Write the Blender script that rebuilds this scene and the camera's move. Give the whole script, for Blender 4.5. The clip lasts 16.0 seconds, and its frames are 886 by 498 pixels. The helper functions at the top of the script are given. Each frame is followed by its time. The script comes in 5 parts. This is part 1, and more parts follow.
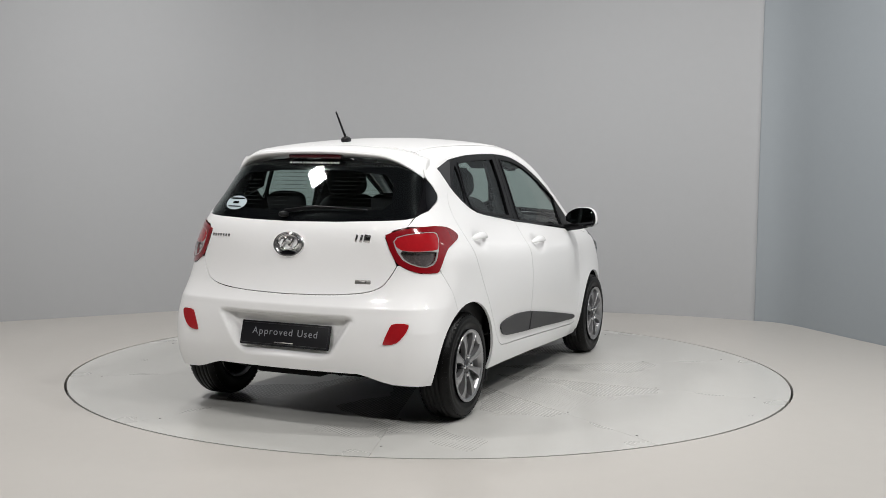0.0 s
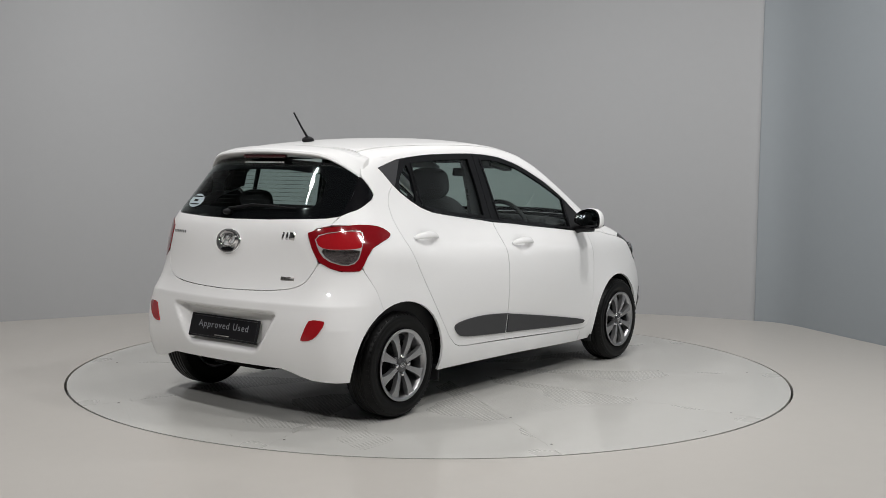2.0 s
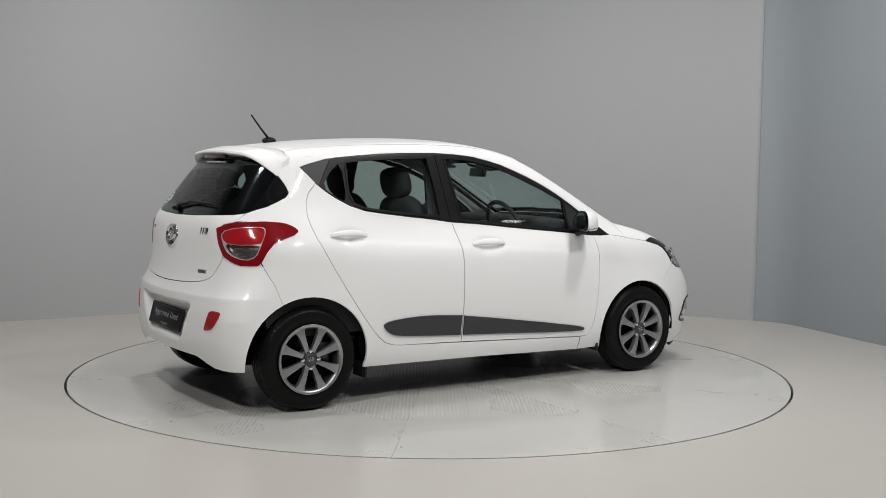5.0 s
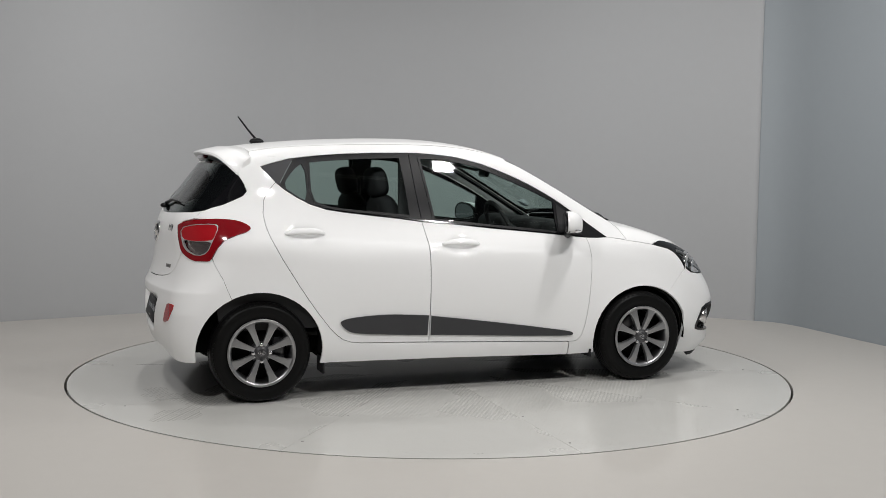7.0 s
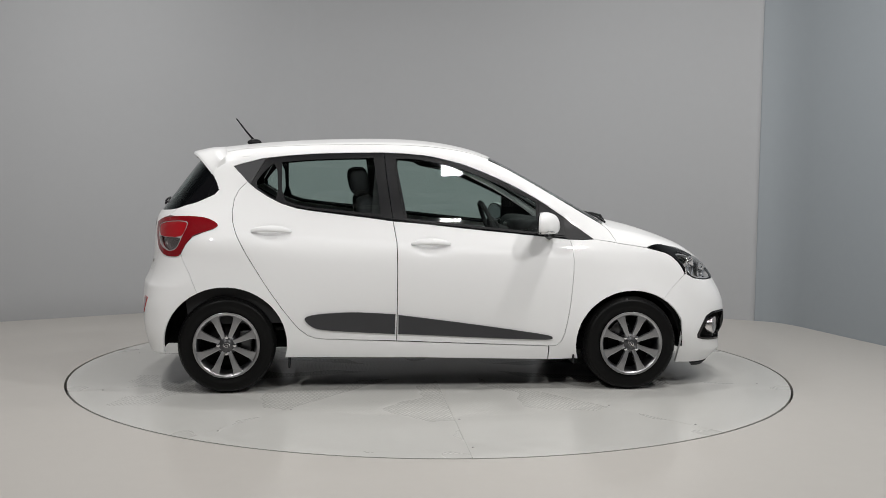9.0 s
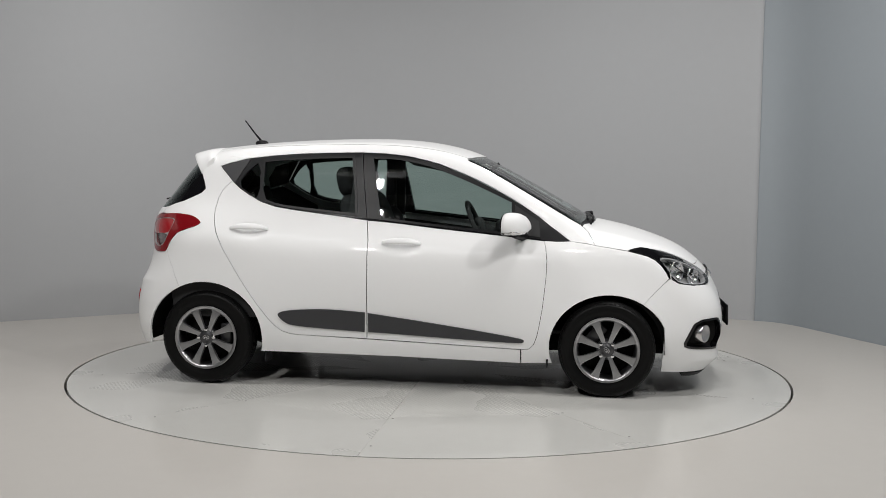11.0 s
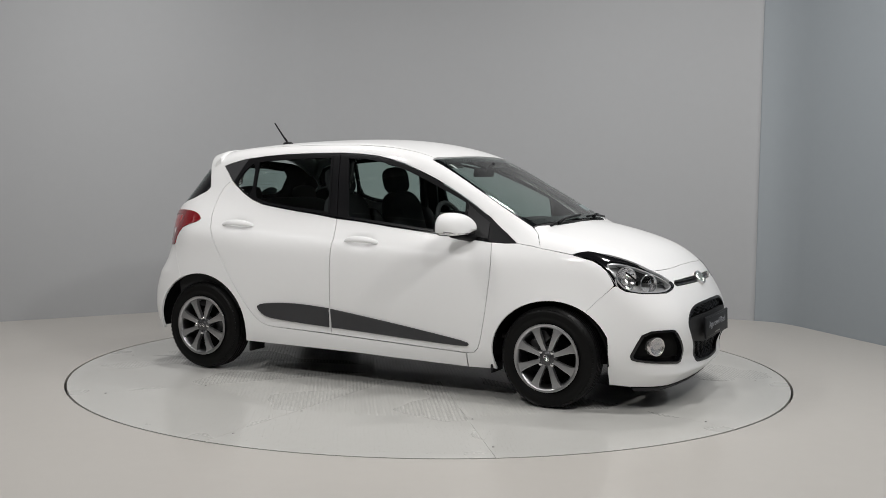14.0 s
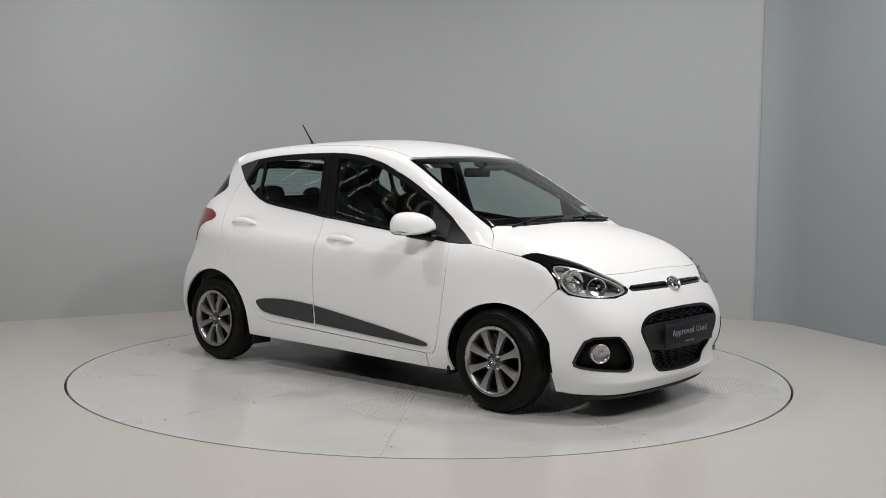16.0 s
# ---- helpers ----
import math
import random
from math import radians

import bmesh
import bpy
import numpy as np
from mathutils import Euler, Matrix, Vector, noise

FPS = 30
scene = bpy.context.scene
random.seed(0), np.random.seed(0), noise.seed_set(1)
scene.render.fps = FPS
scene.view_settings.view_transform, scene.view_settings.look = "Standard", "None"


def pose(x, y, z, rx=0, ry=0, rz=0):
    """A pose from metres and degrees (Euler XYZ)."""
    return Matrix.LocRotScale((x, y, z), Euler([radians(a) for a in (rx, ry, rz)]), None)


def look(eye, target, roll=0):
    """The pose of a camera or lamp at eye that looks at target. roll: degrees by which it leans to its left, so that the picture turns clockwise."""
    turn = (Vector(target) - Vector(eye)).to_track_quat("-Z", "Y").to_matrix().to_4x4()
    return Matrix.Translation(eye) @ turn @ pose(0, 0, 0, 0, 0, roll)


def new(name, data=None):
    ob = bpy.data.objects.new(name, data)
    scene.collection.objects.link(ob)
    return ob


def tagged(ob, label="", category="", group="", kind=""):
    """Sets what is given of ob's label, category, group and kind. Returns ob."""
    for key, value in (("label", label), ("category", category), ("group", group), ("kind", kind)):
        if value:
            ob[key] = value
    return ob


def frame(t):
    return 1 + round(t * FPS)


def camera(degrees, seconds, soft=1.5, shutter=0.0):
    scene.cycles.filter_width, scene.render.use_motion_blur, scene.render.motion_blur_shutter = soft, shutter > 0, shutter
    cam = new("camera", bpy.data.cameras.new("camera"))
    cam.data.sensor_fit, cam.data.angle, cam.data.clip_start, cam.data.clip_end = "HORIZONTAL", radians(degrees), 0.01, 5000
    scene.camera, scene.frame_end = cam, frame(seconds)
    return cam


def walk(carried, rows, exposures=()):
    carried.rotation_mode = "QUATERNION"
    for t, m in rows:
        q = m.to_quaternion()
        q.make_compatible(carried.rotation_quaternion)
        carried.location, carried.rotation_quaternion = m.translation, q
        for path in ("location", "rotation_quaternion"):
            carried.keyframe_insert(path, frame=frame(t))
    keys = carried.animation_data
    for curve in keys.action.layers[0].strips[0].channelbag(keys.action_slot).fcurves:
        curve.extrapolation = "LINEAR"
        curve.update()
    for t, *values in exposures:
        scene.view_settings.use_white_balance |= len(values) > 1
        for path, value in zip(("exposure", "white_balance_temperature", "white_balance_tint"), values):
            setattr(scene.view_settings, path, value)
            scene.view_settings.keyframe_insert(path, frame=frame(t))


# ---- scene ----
# The camera stands still on a tripod, 7.2 m from the turntable's axis.
EYE = Vector((0.0, -7.167, 1.315))
AIM = Vector((0.01037, 0.99723, -0.07364))
cam = camera(43.98, 16.0, 0.6)
STAND = look(EYE, EYE + AIM, 0.70)
# the picture settles a little darker in the first two seconds
walk(cam, [(0, STAND), (16, STAND)], [(0, 0.27), (0.5, 0.22), (1.0, 0.11), (1.5, 0.02), (2.0, 0.0), (16, 0.0)])

# ---- light ----
world = bpy.data.worlds.new("room_air")
scene.world = world
world.use_nodes = True
world.node_tree.nodes["Background"].inputs[0].default_value = (0.8, 0.85, 0.9, 1)
world.node_tree.nodes["Background"].inputs[1].default_value = 0.0

CEILING = 4.5


def area_lamp(name, x, y, z, sx, sy, watts, colour, aim=None):
    data = bpy.data.lights.new(name, "AREA")
    data.shape, data.size, data.size_y = "RECTANGLE", sx, sy
    data.energy, data.color = watts, colour
    ob = new(name, data)
    ob.matrix_world = look((x, y, z), aim or (x, y, 0))
    return ob


# x, y, height, width, depth, watts of each lamp
LAMPS = [(1.9, -1.5, 4.3, 0.30, 0.30, 61), (-2.6, -1.5, 4.3, 0.30, 0.30, 51), (1.5, 0.7, 4.3, 0.30, 0.30, 37), (-1.7, 0.7, 4.3, 0.30, 0.30, 37),
         (1.12, -4.65, 4.3, 0.25, 0.36, 38), (3.0, -3.8, 4.3, 0.25, 0.34, 70), (-2.2, -5.4, 4.3, 0.25, 0.30, 94)]
# ---- materials ----
def surface(name, colour, rough=0.5, metal=0.0, coat=0.0, grain=0.0, scale=40.0, relief=0.0, wear=0.0, shine=0.5):
    """A node material: base colour with fine grain and broad staining, roughness, and fine relief."""
    m = bpy.data.materials.new(name)
    m.use_nodes = True
    n, link = m.node_tree.nodes, m.node_tree.links.new
    b = n["Principled BSDF"]
    b.inputs["Base Color"].default_value = (*colour, 1)
    b.inputs["Roughness"].default_value = rough
    b.inputs["Metallic"].default_value = metal
    b.inputs["Specular IOR Level"].default_value = shine
    b.inputs["Coat Weight"].default_value = coat
    b.inputs["Coat Roughness"].default_value = 0.05 if name == "white_car_paint" else 0.03
    if grain or relief or wear:
        where = n.new("ShaderNodeTexCoord")
        fine = n.new("ShaderNodeTexNoise")
        fine.inputs["Scale"].default_value, fine.inputs["Detail"].default_value = scale, 6
        link(where.outputs["Object"], fine.inputs["Vector"])
        broad = n.new("ShaderNodeTexNoise")
        broad.inputs["Scale"].default_value, broad.inputs["Detail"].default_value = scale / 25, 4
        link(where.outputs["Object"], broad.inputs["Vector"])
        if grain or wear:
            mix = n.new("ShaderNodeMix")
            mix.data_type = "RGBA"
            mix.inputs[6].default_value = (*[c * (1 - grain) for c in colour], 1)
            mix.inputs[7].default_value = (*[min(1, c * (1 + grain)) for c in colour], 1)
            add = n.new("ShaderNodeMath")
            add.operation = "MULTIPLY_ADD"
            link(fine.outputs["Fac"], add.inputs[0])
            add.inputs[1].default_value = 0.5
            half = n.new("ShaderNodeMath")
            half.operation = "MULTIPLY"
            half.inputs[1].default_value = 0.5
            link(broad.outputs["Fac"], half.inputs[0])
            link(half.outputs[0], add.inputs[2])
            link(add.outputs[0], mix.inputs[0])
            link(mix.outputs[2], b.inputs["Base Color"])
        if wear:
            r = n.new("ShaderNodeMapRange")
            r.inputs["To Min"].default_value, r.inputs["To Max"].default_value = rough - wear, rough + wear
            link(broad.outputs["Fac"], r.inputs["Value"])
            link(r.outputs[0], b.inputs["Roughness"])
        if relief:
            bump_node = n.new("ShaderNodeBump")
            bump_node.inputs["Strength"].default_value, bump_node.inputs["Distance"].default_value = 1.0, relief
            link(fine.outputs["Fac"], bump_node.inputs["Height"])
            link(bump_node.outputs[0], b.inputs["Normal"])
    return m


def pane(name, tint, gloss=1.45):
    """Thin glass: a tinted clear sheet whose gloss grows towards grazing."""
    m = bpy.data.materials.new(name)
    m.use_nodes = True
    n, link = m.node_tree.nodes, m.node_tree.links.new
    n.remove(n["Principled BSDF"])
    clear, shine, mix, edge, power, fres = (n.new("ShaderNode" + k) for k in ("BsdfTransparent", "BsdfGlossy", "MixShader", "LayerWeight", "Math", "Math"))
    clear.inputs[0].default_value = (*tint, 1)
    shine.inputs["Roughness"].default_value = 0.015
    edge.inputs[0].default_value = 0.5
    power.operation, fres.operation = "POWER", "MULTIPLY_ADD"
    power.inputs[1].default_value = 5.0
    low = ((gloss - 1) / (gloss + 1)) ** 2 * 1.15
    fres.inputs[1].default_value, fres.inputs[2].default_value = 1 - low, low
    link(edge.outputs["Facing"], power.inputs[0])
    link(power.outputs[0], fres.inputs[0])
    link(fres.outputs[0], mix.inputs[0])
    link(clear.outputs[0], mix.inputs[1])
    link(shine.outputs[0], mix.inputs[2])
    link(mix.outputs[0], n["Material Output"].inputs[0])
    return m


def glowing(name, colour, strength):
    m = bpy.data.materials.new(name)
    m.use_nodes = True
    b = m.node_tree.nodes["Principled BSDF"]
    b.inputs["Base Color"].default_value = (0.8, 0.8, 0.8, 1)
    b.inputs["Emission Color"].default_value = (*colour, 1)
    b.inputs["Emission Strength"].default_value = strength
    return m


PAINT = surface("white_car_paint", (0.85, 0.85, 0.85), 0.45, coat=0.55, grain=0.012, scale=30, shine=0.25)
BLACK = surface("black_satin_trim", (0.006, 0.006, 0.007), 0.36, grain=0.15, scale=90, relief=0.00004, shine=0.2)
GLOSSY = surface("black_gloss_trim", (0.005, 0.005, 0.006), 0.08, coat=0.0, grain=0.1, scale=40)
DULL = surface("grained_black_plastic", (0.013, 0.013, 0.014), 0.6, grain=0.25, scale=160, relief=0.0003, shine=0.35)
STRIP = surface("dark_grey_plastic", (0.042, 0.042, 0.045), 0.5, grain=0.15, scale=160, relief=0.0001, shine=0.35)
VOID = surface("black_underbody_and_shade", (0.007, 0.007, 0.007), 0.95, grain=0.4, scale=30, shine=0.1)
RUBBER = surface("tyre_rubber", (0.005, 0.005, 0.005), 0.42, grain=0.35, scale=60, relief=0.0003, wear=0.10, shine=0.14)
CHROME = surface("chrome", (0.78, 0.78, 0.79), 0.07, metal=1.0, grain=0.03, scale=60)
ALLOY = surface("machined_alloy", (0.44, 0.44, 0.45), 0.34, metal=1.0, grain=0.08, scale=120)
GUNMETAL = surface("dark_grey_alloy_paint", (0.055, 0.055, 0.058), 0.35, metal=0.5, coat=0.5, grain=0.15, scale=80)
STEEL = surface("dull_steel", (0.30, 0.29, 0.28), 0.42, metal=1.0, grain=0.25, scale=60)
SPOKE = surface("grey_alloy_paint", (0.33, 0.33, 0.335), 0.38, metal=0.8, coat=0.3, grain=0.12, scale=80)
MIDRED = surface("red_lamp_lens", (0.21, 0.005, 0.009), 0.10, coat=1.0, grain=0.25, scale=70)
# lamp chrome: its bright reflections are put into a pale diffuse grey
LAMPGREY = surface("grey_for_lamp_reflections", (0.50, 0.50, 0.50), 0.22, metal=0.3, grain=0.2, scale=120)
INK = surface("matt_black_plate", (0.008, 0.008, 0.010), 0.5, grain=0.2, scale=90, shine=0.25)
SILVERPRINT = surface("silver_print", (0.26, 0.27, 0.29), 0.4, grain=0.05, scale=60)
FACETS = surface("faceted_lamp_bowl", (0.62, 0.60, 0.60), 0.16, metal=0.9, grain=0.3, scale=50, relief=0.004)
BRIGHT = surface("bright_lamp_bowl", (0.82, 0.82, 0.83), 0.12, metal=0.92, grain=0.05, scale=60)
# silver toned down: the dark reflections are put into the mirror's colour
MIRROR = surface("darkened_mirror_silver", (0.30, 0.31, 0.32), 0.02, metal=1.0)
RED = surface("red_lens", (0.36, 0.010, 0.015), 0.10, coat=1.0, grain=0.25, scale=70)
DEEPRED = surface("dark_red_lens", (0.05, 0.002, 0.004), 0.10, coat=1.0, grain=0.25, scale=70)
GLASS = pane("tinted_window_glass", (0.70, 0.80, 0.77), 1.5)
DARKGLASS = pane("rear_window_glass", (0.62, 0.71, 0.69), 1.5)
LENS = pane("clear_lens", (0.93, 0.94, 0.95), 1.45)
FABRIC = surface("dark_seat_fabric", (0.022, 0.022, 0.024), 0.9, grain=0.3, scale=180, relief=0.0006)
CABIN = surface("dark_cabin_plastic", (0.02, 0.02, 0.021), 0.7, grain=0.25, scale=120, relief=0.0003)
LINING = surface("light_grey_headlining", (0.33, 0.33, 0.32), 0.95, grain=0.1, scale=150)
WHITE = surface("white_print", (0.8, 0.8, 0.8), 0.5, grain=0.03, scale=60)
PALE = surface("pale_blue_sticker", (0.42, 0.50, 0.53), 0.5, grain=0.05, scale=60)
WALLS = surface("grey_wall_paint", (0.372, 0.378, 0.387), 0.75, grain=0.035, scale=14, relief=0.0003, wear=0.06)
# side wall: its dimmer, bluer light is put into the paint colour
SHADEWALL = surface("wall_paint_shaded_blue", (0.262, 0.288, 0.308), 0.7, grain=0.035, scale=14, relief=0.0003, wear=0.06)
FLOORPAINT = surface("pale_grey_floor_paint", (0.505, 0.482, 0.45), 0.36, coat=0.15, grain=0.05, scale=9, relief=0.0004, wear=0.10)
DECKPAINT = surface("pale_grey_turntable_paint", (0.55, 0.545, 0.52), 0.29, coat=0.22, grain=0.06, scale=11, relief=0.0003, wear=0.10)
CEILPAINT = surface("dark_roof_sheeting", (0.07, 0.07, 0.072), 0.8, grain=0.15, scale=10)
DARKWALL = surface("dark_grey_back_wall", (0.10, 0.10, 0.10), 0.85, grain=0.1, scale=10)
BEAM = surface("pale_painted_steel", (0.55, 0.55, 0.54), 0.6, grain=0.1, scale=20)
PANELGLOW = glowing("lamp_panel", (1.0, 0.98, 0.95), 9.0)
STRIPGLOW = glowing("strip_light_tube", (1.0, 0.99, 0.97), 2.2)


def part(name, bm, material, parent, label=""):
    """Links a bmesh as one mesh object under a thing or a part."""
    mesh = bpy.data.meshes.new(name)
    bm.to_mesh(mesh)
    bm.free()
    mesh.materials.append(material)
    ob = new(name, mesh)
    ob.parent = parent
    return tagged(ob, label) if label else ob
# ---- the room ----
def smooth_line(points, steps):
    """A Catmull-Rom line through plan points."""
    out = []
    for i in range(len(points) - 1):
        a, b = Vector(points[i]), Vector(points[i + 1])
        p, q = Vector(points[max(i - 1, 0)]), Vector(points[min(i + 2, len(points) - 1)])
        for k in range(steps):
            t = k / steps
            out.append(0.5 * (2 * a + (b - p) * t + (2 * p - 5 * a + 4 * b - q) * t * t + (3 * a - p - 3 * b + q) * t ** 3))
    return out + [Vector(points[-1])]


def wall(name, line, material, thick=0.15, height=CEILING, label=""):
    """An upright wall along a plan line, with its thickness outwards (to the left of the line's way)."""
    bm = bmesh.new()
    rows = []
    for i, p in enumerate(line):
        d = (line[min(i + 1, len(line) - 1)] - line[max(i - 1, 0)]).normalized()
        o = p + Vector((-d.y, d.x)) * thick
        rows.append([bm.verts.new((p.x, p.y, 0)), bm.verts.new((p.x, p.y, height)), bm.verts.new((o.x, o.y, height)), bm.verts.new((o.x, o.y, 0))])
    for a, b in zip(rows, rows[1:]):
        for k in range(3):
            f = bm.faces.new((a[k], b[k], b[k + 1], a[k + 1]))
            f.smooth = k != 1 and len(line) > 4
    bm.faces.new(rows[0])
    bm.faces.new(reversed(rows[-1]))
    bmesh.ops.recalc_face_normals(bm, faces=bm.faces)
    return tagged(part(name, bm, material, None), label, "wall", "", "structure")


def flat(name, points, z, material, label, category, kind="structure", thick=0.1):
    bm = bmesh.new()
    f = bm.faces.new([bm.verts.new((x, y, z)) for x, y in points])
    g = bmesh.ops.extrude_face_region(bm, geom=[f])
    bmesh.ops.translate(bm, verts=[v for v in g["geom"] if isinstance(v, bmesh.types.BMVert)], vec=(0, 0, thick if thick > 0 else thick))
    bmesh.ops.recalc_face_normals(bm, faces=bm.faces)
    return tagged(part(name, bm, material, None), label, category, "", kind)


DECK = 2.2716
wall("wall_west", [Vector((-6.2, -10.5)), Vector((-6.2, 0.23))], DARKWALL, label="dark plain wall beside the camera")
wall("wall_north", [Vector((-6.2, 0.23))] + smooth_line([(-2.2, 2.74), (-1.62, 3.10), (-1.30, 3.255), (-0.95, 3.30), (0.3, 3.18), (1.62, 2.91), (2.35, 2.69), (2.86, 2.44)], 8), WALLS,
     label="smooth grey painted studio wall with a blunt corner")
# the side wall's bluish shade comes from its colour, not from the lamps
wall("wall_east", smooth_line([(2.86, 2.44), (2.99, 2.37), (3.10, 2.22), (3.20, 1.95), (3.47, 1.10), (4.1, -0.8)], 8) + [Vector((5.2, -4.0)), Vector((5.2, -10.5))], SHADEWALL, label="grey painted side wall with a rounded corner, its cool dimmer light put into the colour")
wall("wall_south", [Vector((5.2, -10.5)), Vector((-6.2, -10.5))], DARKWALL, label="dark plain wall behind the camera")
flat("ceiling", [(-6.4, -10.7), (5.4, -10.7), (5.4, 3.6), (-6.4, 3.6)], CEILING, CEILPAINT, "dark sheeted roof", "ceiling")


def ring_disc(bm, r0, r1, z, n=128):
    a = [bm.verts.new((r0 * math.cos(2 * math.pi * k / n), r0 * math.sin(2 * math.pi * k / n), z)) for k in range(n)]
    b = [bm.verts.new((r1 * math.cos(2 * math.pi * k / n), r1 * math.sin(2 * math.pi * k / n), z)) for k in range(n)]
    for k in range(n):
        bm.faces.new((a[k], b[k], b[(k + 1) % n], a[(k + 1) % n]))
    return a, b


def floor():
    """The floor, with a round pit for the turntable."""
    bm = bmesh.new()
    n = 128
    a, b = ring_disc(bm, DECK + 0.015, 3.0, 0.0, n)
    low = [bm.verts.new((v.co.x, v.co.y, -0.12)) for v in a]
    for k in range(n):
        bm.faces.new((low[k], a[k], a[(k + 1) % n], low[(k + 1) % n]))
    bm.faces.new(low)
    edge = []
    for v in b:
        d = max(abs(v.co.x), abs(v.co.y)) / 12.0
        edge.append(bm.verts.new((v.co.x / d, v.co.y / d, 0)))
    for k in range(n):
        bm.faces.new((b[k], edge[k], edge[(k + 1) % n], b[(k + 1) % n]))
    bmesh.ops.recalc_face_normals(bm, faces=bm.faces)
    return tagged(part("floor", bm, FLOORPAINT, None), "pale grey painted studio floor, faintly stained", "floor", "", "structure")


floor()
# flood lamps under the ceiling, aimed at the turntable
for x, y, z, w, d, watts in LAMPS:
    area_lamp("flood_lamp", x, y, z, w, d, watts, (1.0, 0.985, 0.97), (x * 0.3, 1.0, 0.8) if y < -3.5 else None)
# ---- the car's outer surface ----
# Car space: x forward, y to its left, z up, origin on the ground midway between the axles.
class Spline:
    """A natural cubic spline through the points, held level or straight beyond its ends."""

    def __init__(self, *points):
        self.x = np.array([p[0] for p in points], float)
        self.y = np.array([p[1] for p in points], float)
        n, h = len(self.x), np.diff(self.x)
        a, b = np.eye(n), np.zeros(n)
        for i in range(1, n - 1):
            a[i, i - 1:i + 2] = h[i - 1], 2 * (h[i - 1] + h[i]), h[i]
            b[i] = 6 * ((self.y[i + 1] - self.y[i]) / h[i] - (self.y[i] - self.y[i - 1]) / h[i - 1])
        self.m = np.linalg.solve(a, b)
        self.fine = np.linspace(self.x[0] - 1.0, self.x[-1] + 1.0, 6001)
        self.table = self.exact(self.fine)

    def __call__(self, v):
        return np.interp(v, self.fine, self.table)

    def exact(self, v):
        v = np.asarray(v, float)
        w = np.clip(v, self.x[0], self.x[-1])
        i = np.clip(np.searchsorted(self.x, w) - 1, 0, len(self.x) - 2)
        h = self.x[i + 1] - self.x[i]
        a, b = (self.x[i + 1] - w) / h, (w - self.x[i]) / h
        s = a * self.y[i] + b * self.y[i + 1] + ((a ** 3 - a) * self.m[i] + (b ** 3 - b) * self.m[i + 1]) * h * h / 6
        h0, h1 = self.x[1] - self.x[0], self.x[-1] - self.x[-2]
        k0 = (self.y[1] - self.y[0]) / h0 - h0 * self.m[1] / 6
        k1 = (self.y[-1] - self.y[-2]) / h1 + h1 * self.m[-2] / 6
        return s + k0 * np.minimum(v - self.x[0], 0) + k1 * np.maximum(v - self.x[-1], 0)


SIDE = Spline((0.12, 0.725), (0.22, 0.765), (0.30, 0.785), (0.45, 0.797), (0.60, 0.805), (0.74, 0.802), (0.85, 0.778),
              (0.95, 0.720), (1.05, 0.679), (1.12, 0.659), (1.20, 0.637), (1.28, 0.613), (1.35, 0.590), (1.50, 0.536))
TAPER = Spline((-1.8, 0.05), (-1.5, 0.022), (-1.1, 0.004), (-0.5, 0.0), (0.3, 0.0), (0.6, 0.008), (0.95, 0.034), (1.3, 0.072), (1.6, 0.115), (1.9, 0.19))
NOSE = Spline((0.08, 1.76), (0.18, 1.865), (0.30, 1.902), (0.45, 1.912), (0.55, 1.896), (0.65, 1.852), (0.74, 1.80), (0.85, 1.70))
TAIL = Spline((0.10, -1.62), (0.25, -1.70), (0.36, -1.738), (0.48, -1.752), (0.60, -1.742), (0.68, -1.715), (0.80, -1.69), (0.93, -1.676),
              (1.02, -1.648), (1.10, -1.592), (1.25, -1.48), (1.40, -1.365), (1.50, -1.29))
ROOF = Spline((-1.6, 1.365), (-1.42, 1.403), (-1.08, 1.453), (-0.72, 1.482), (-0.36, 1.495), (-0.1, 1.492), (0.12, 1.470), (0.38, 1.402), (0.56, 1.315), (0.76, 1.207),
              (1.0, 1.072), (1.15, 0.985))
HOOD = Spline((0.9, 1.035), (1.1, 1.008), (1.3, 0.968), (1.5, 0.908), (1.65, 0.845), (1.78, 0.765), (1.9, 0.66))


ROUND = Spline((0.2, 0.13), (0.35, 0.16), (0.5, 0.20), (0.72, 0.25), (0.9, 0.22), (1.0, 0.17), (1.2, 0.17), (1.5, 0.17))


FORE = Spline((0.1, 0.2), (0.3, 0.18), (0.5, 0.19), (0.65, 0.26), (0.8, 0.30), (1.0, 0.30))


def soft_max(a, b, k):
    h = np.clip(0.5 + 0.5 * (a - b) / k, 0, 1)
    return b + (a - b) * h + k * h * (1 - h)


def step_up(v):
    v = np.clip(v, 0, 1)
    return v * v * (3 - 2 * v)


def bump(v, centre, width):
    return np.exp(-((v - centre) / width) ** 2)


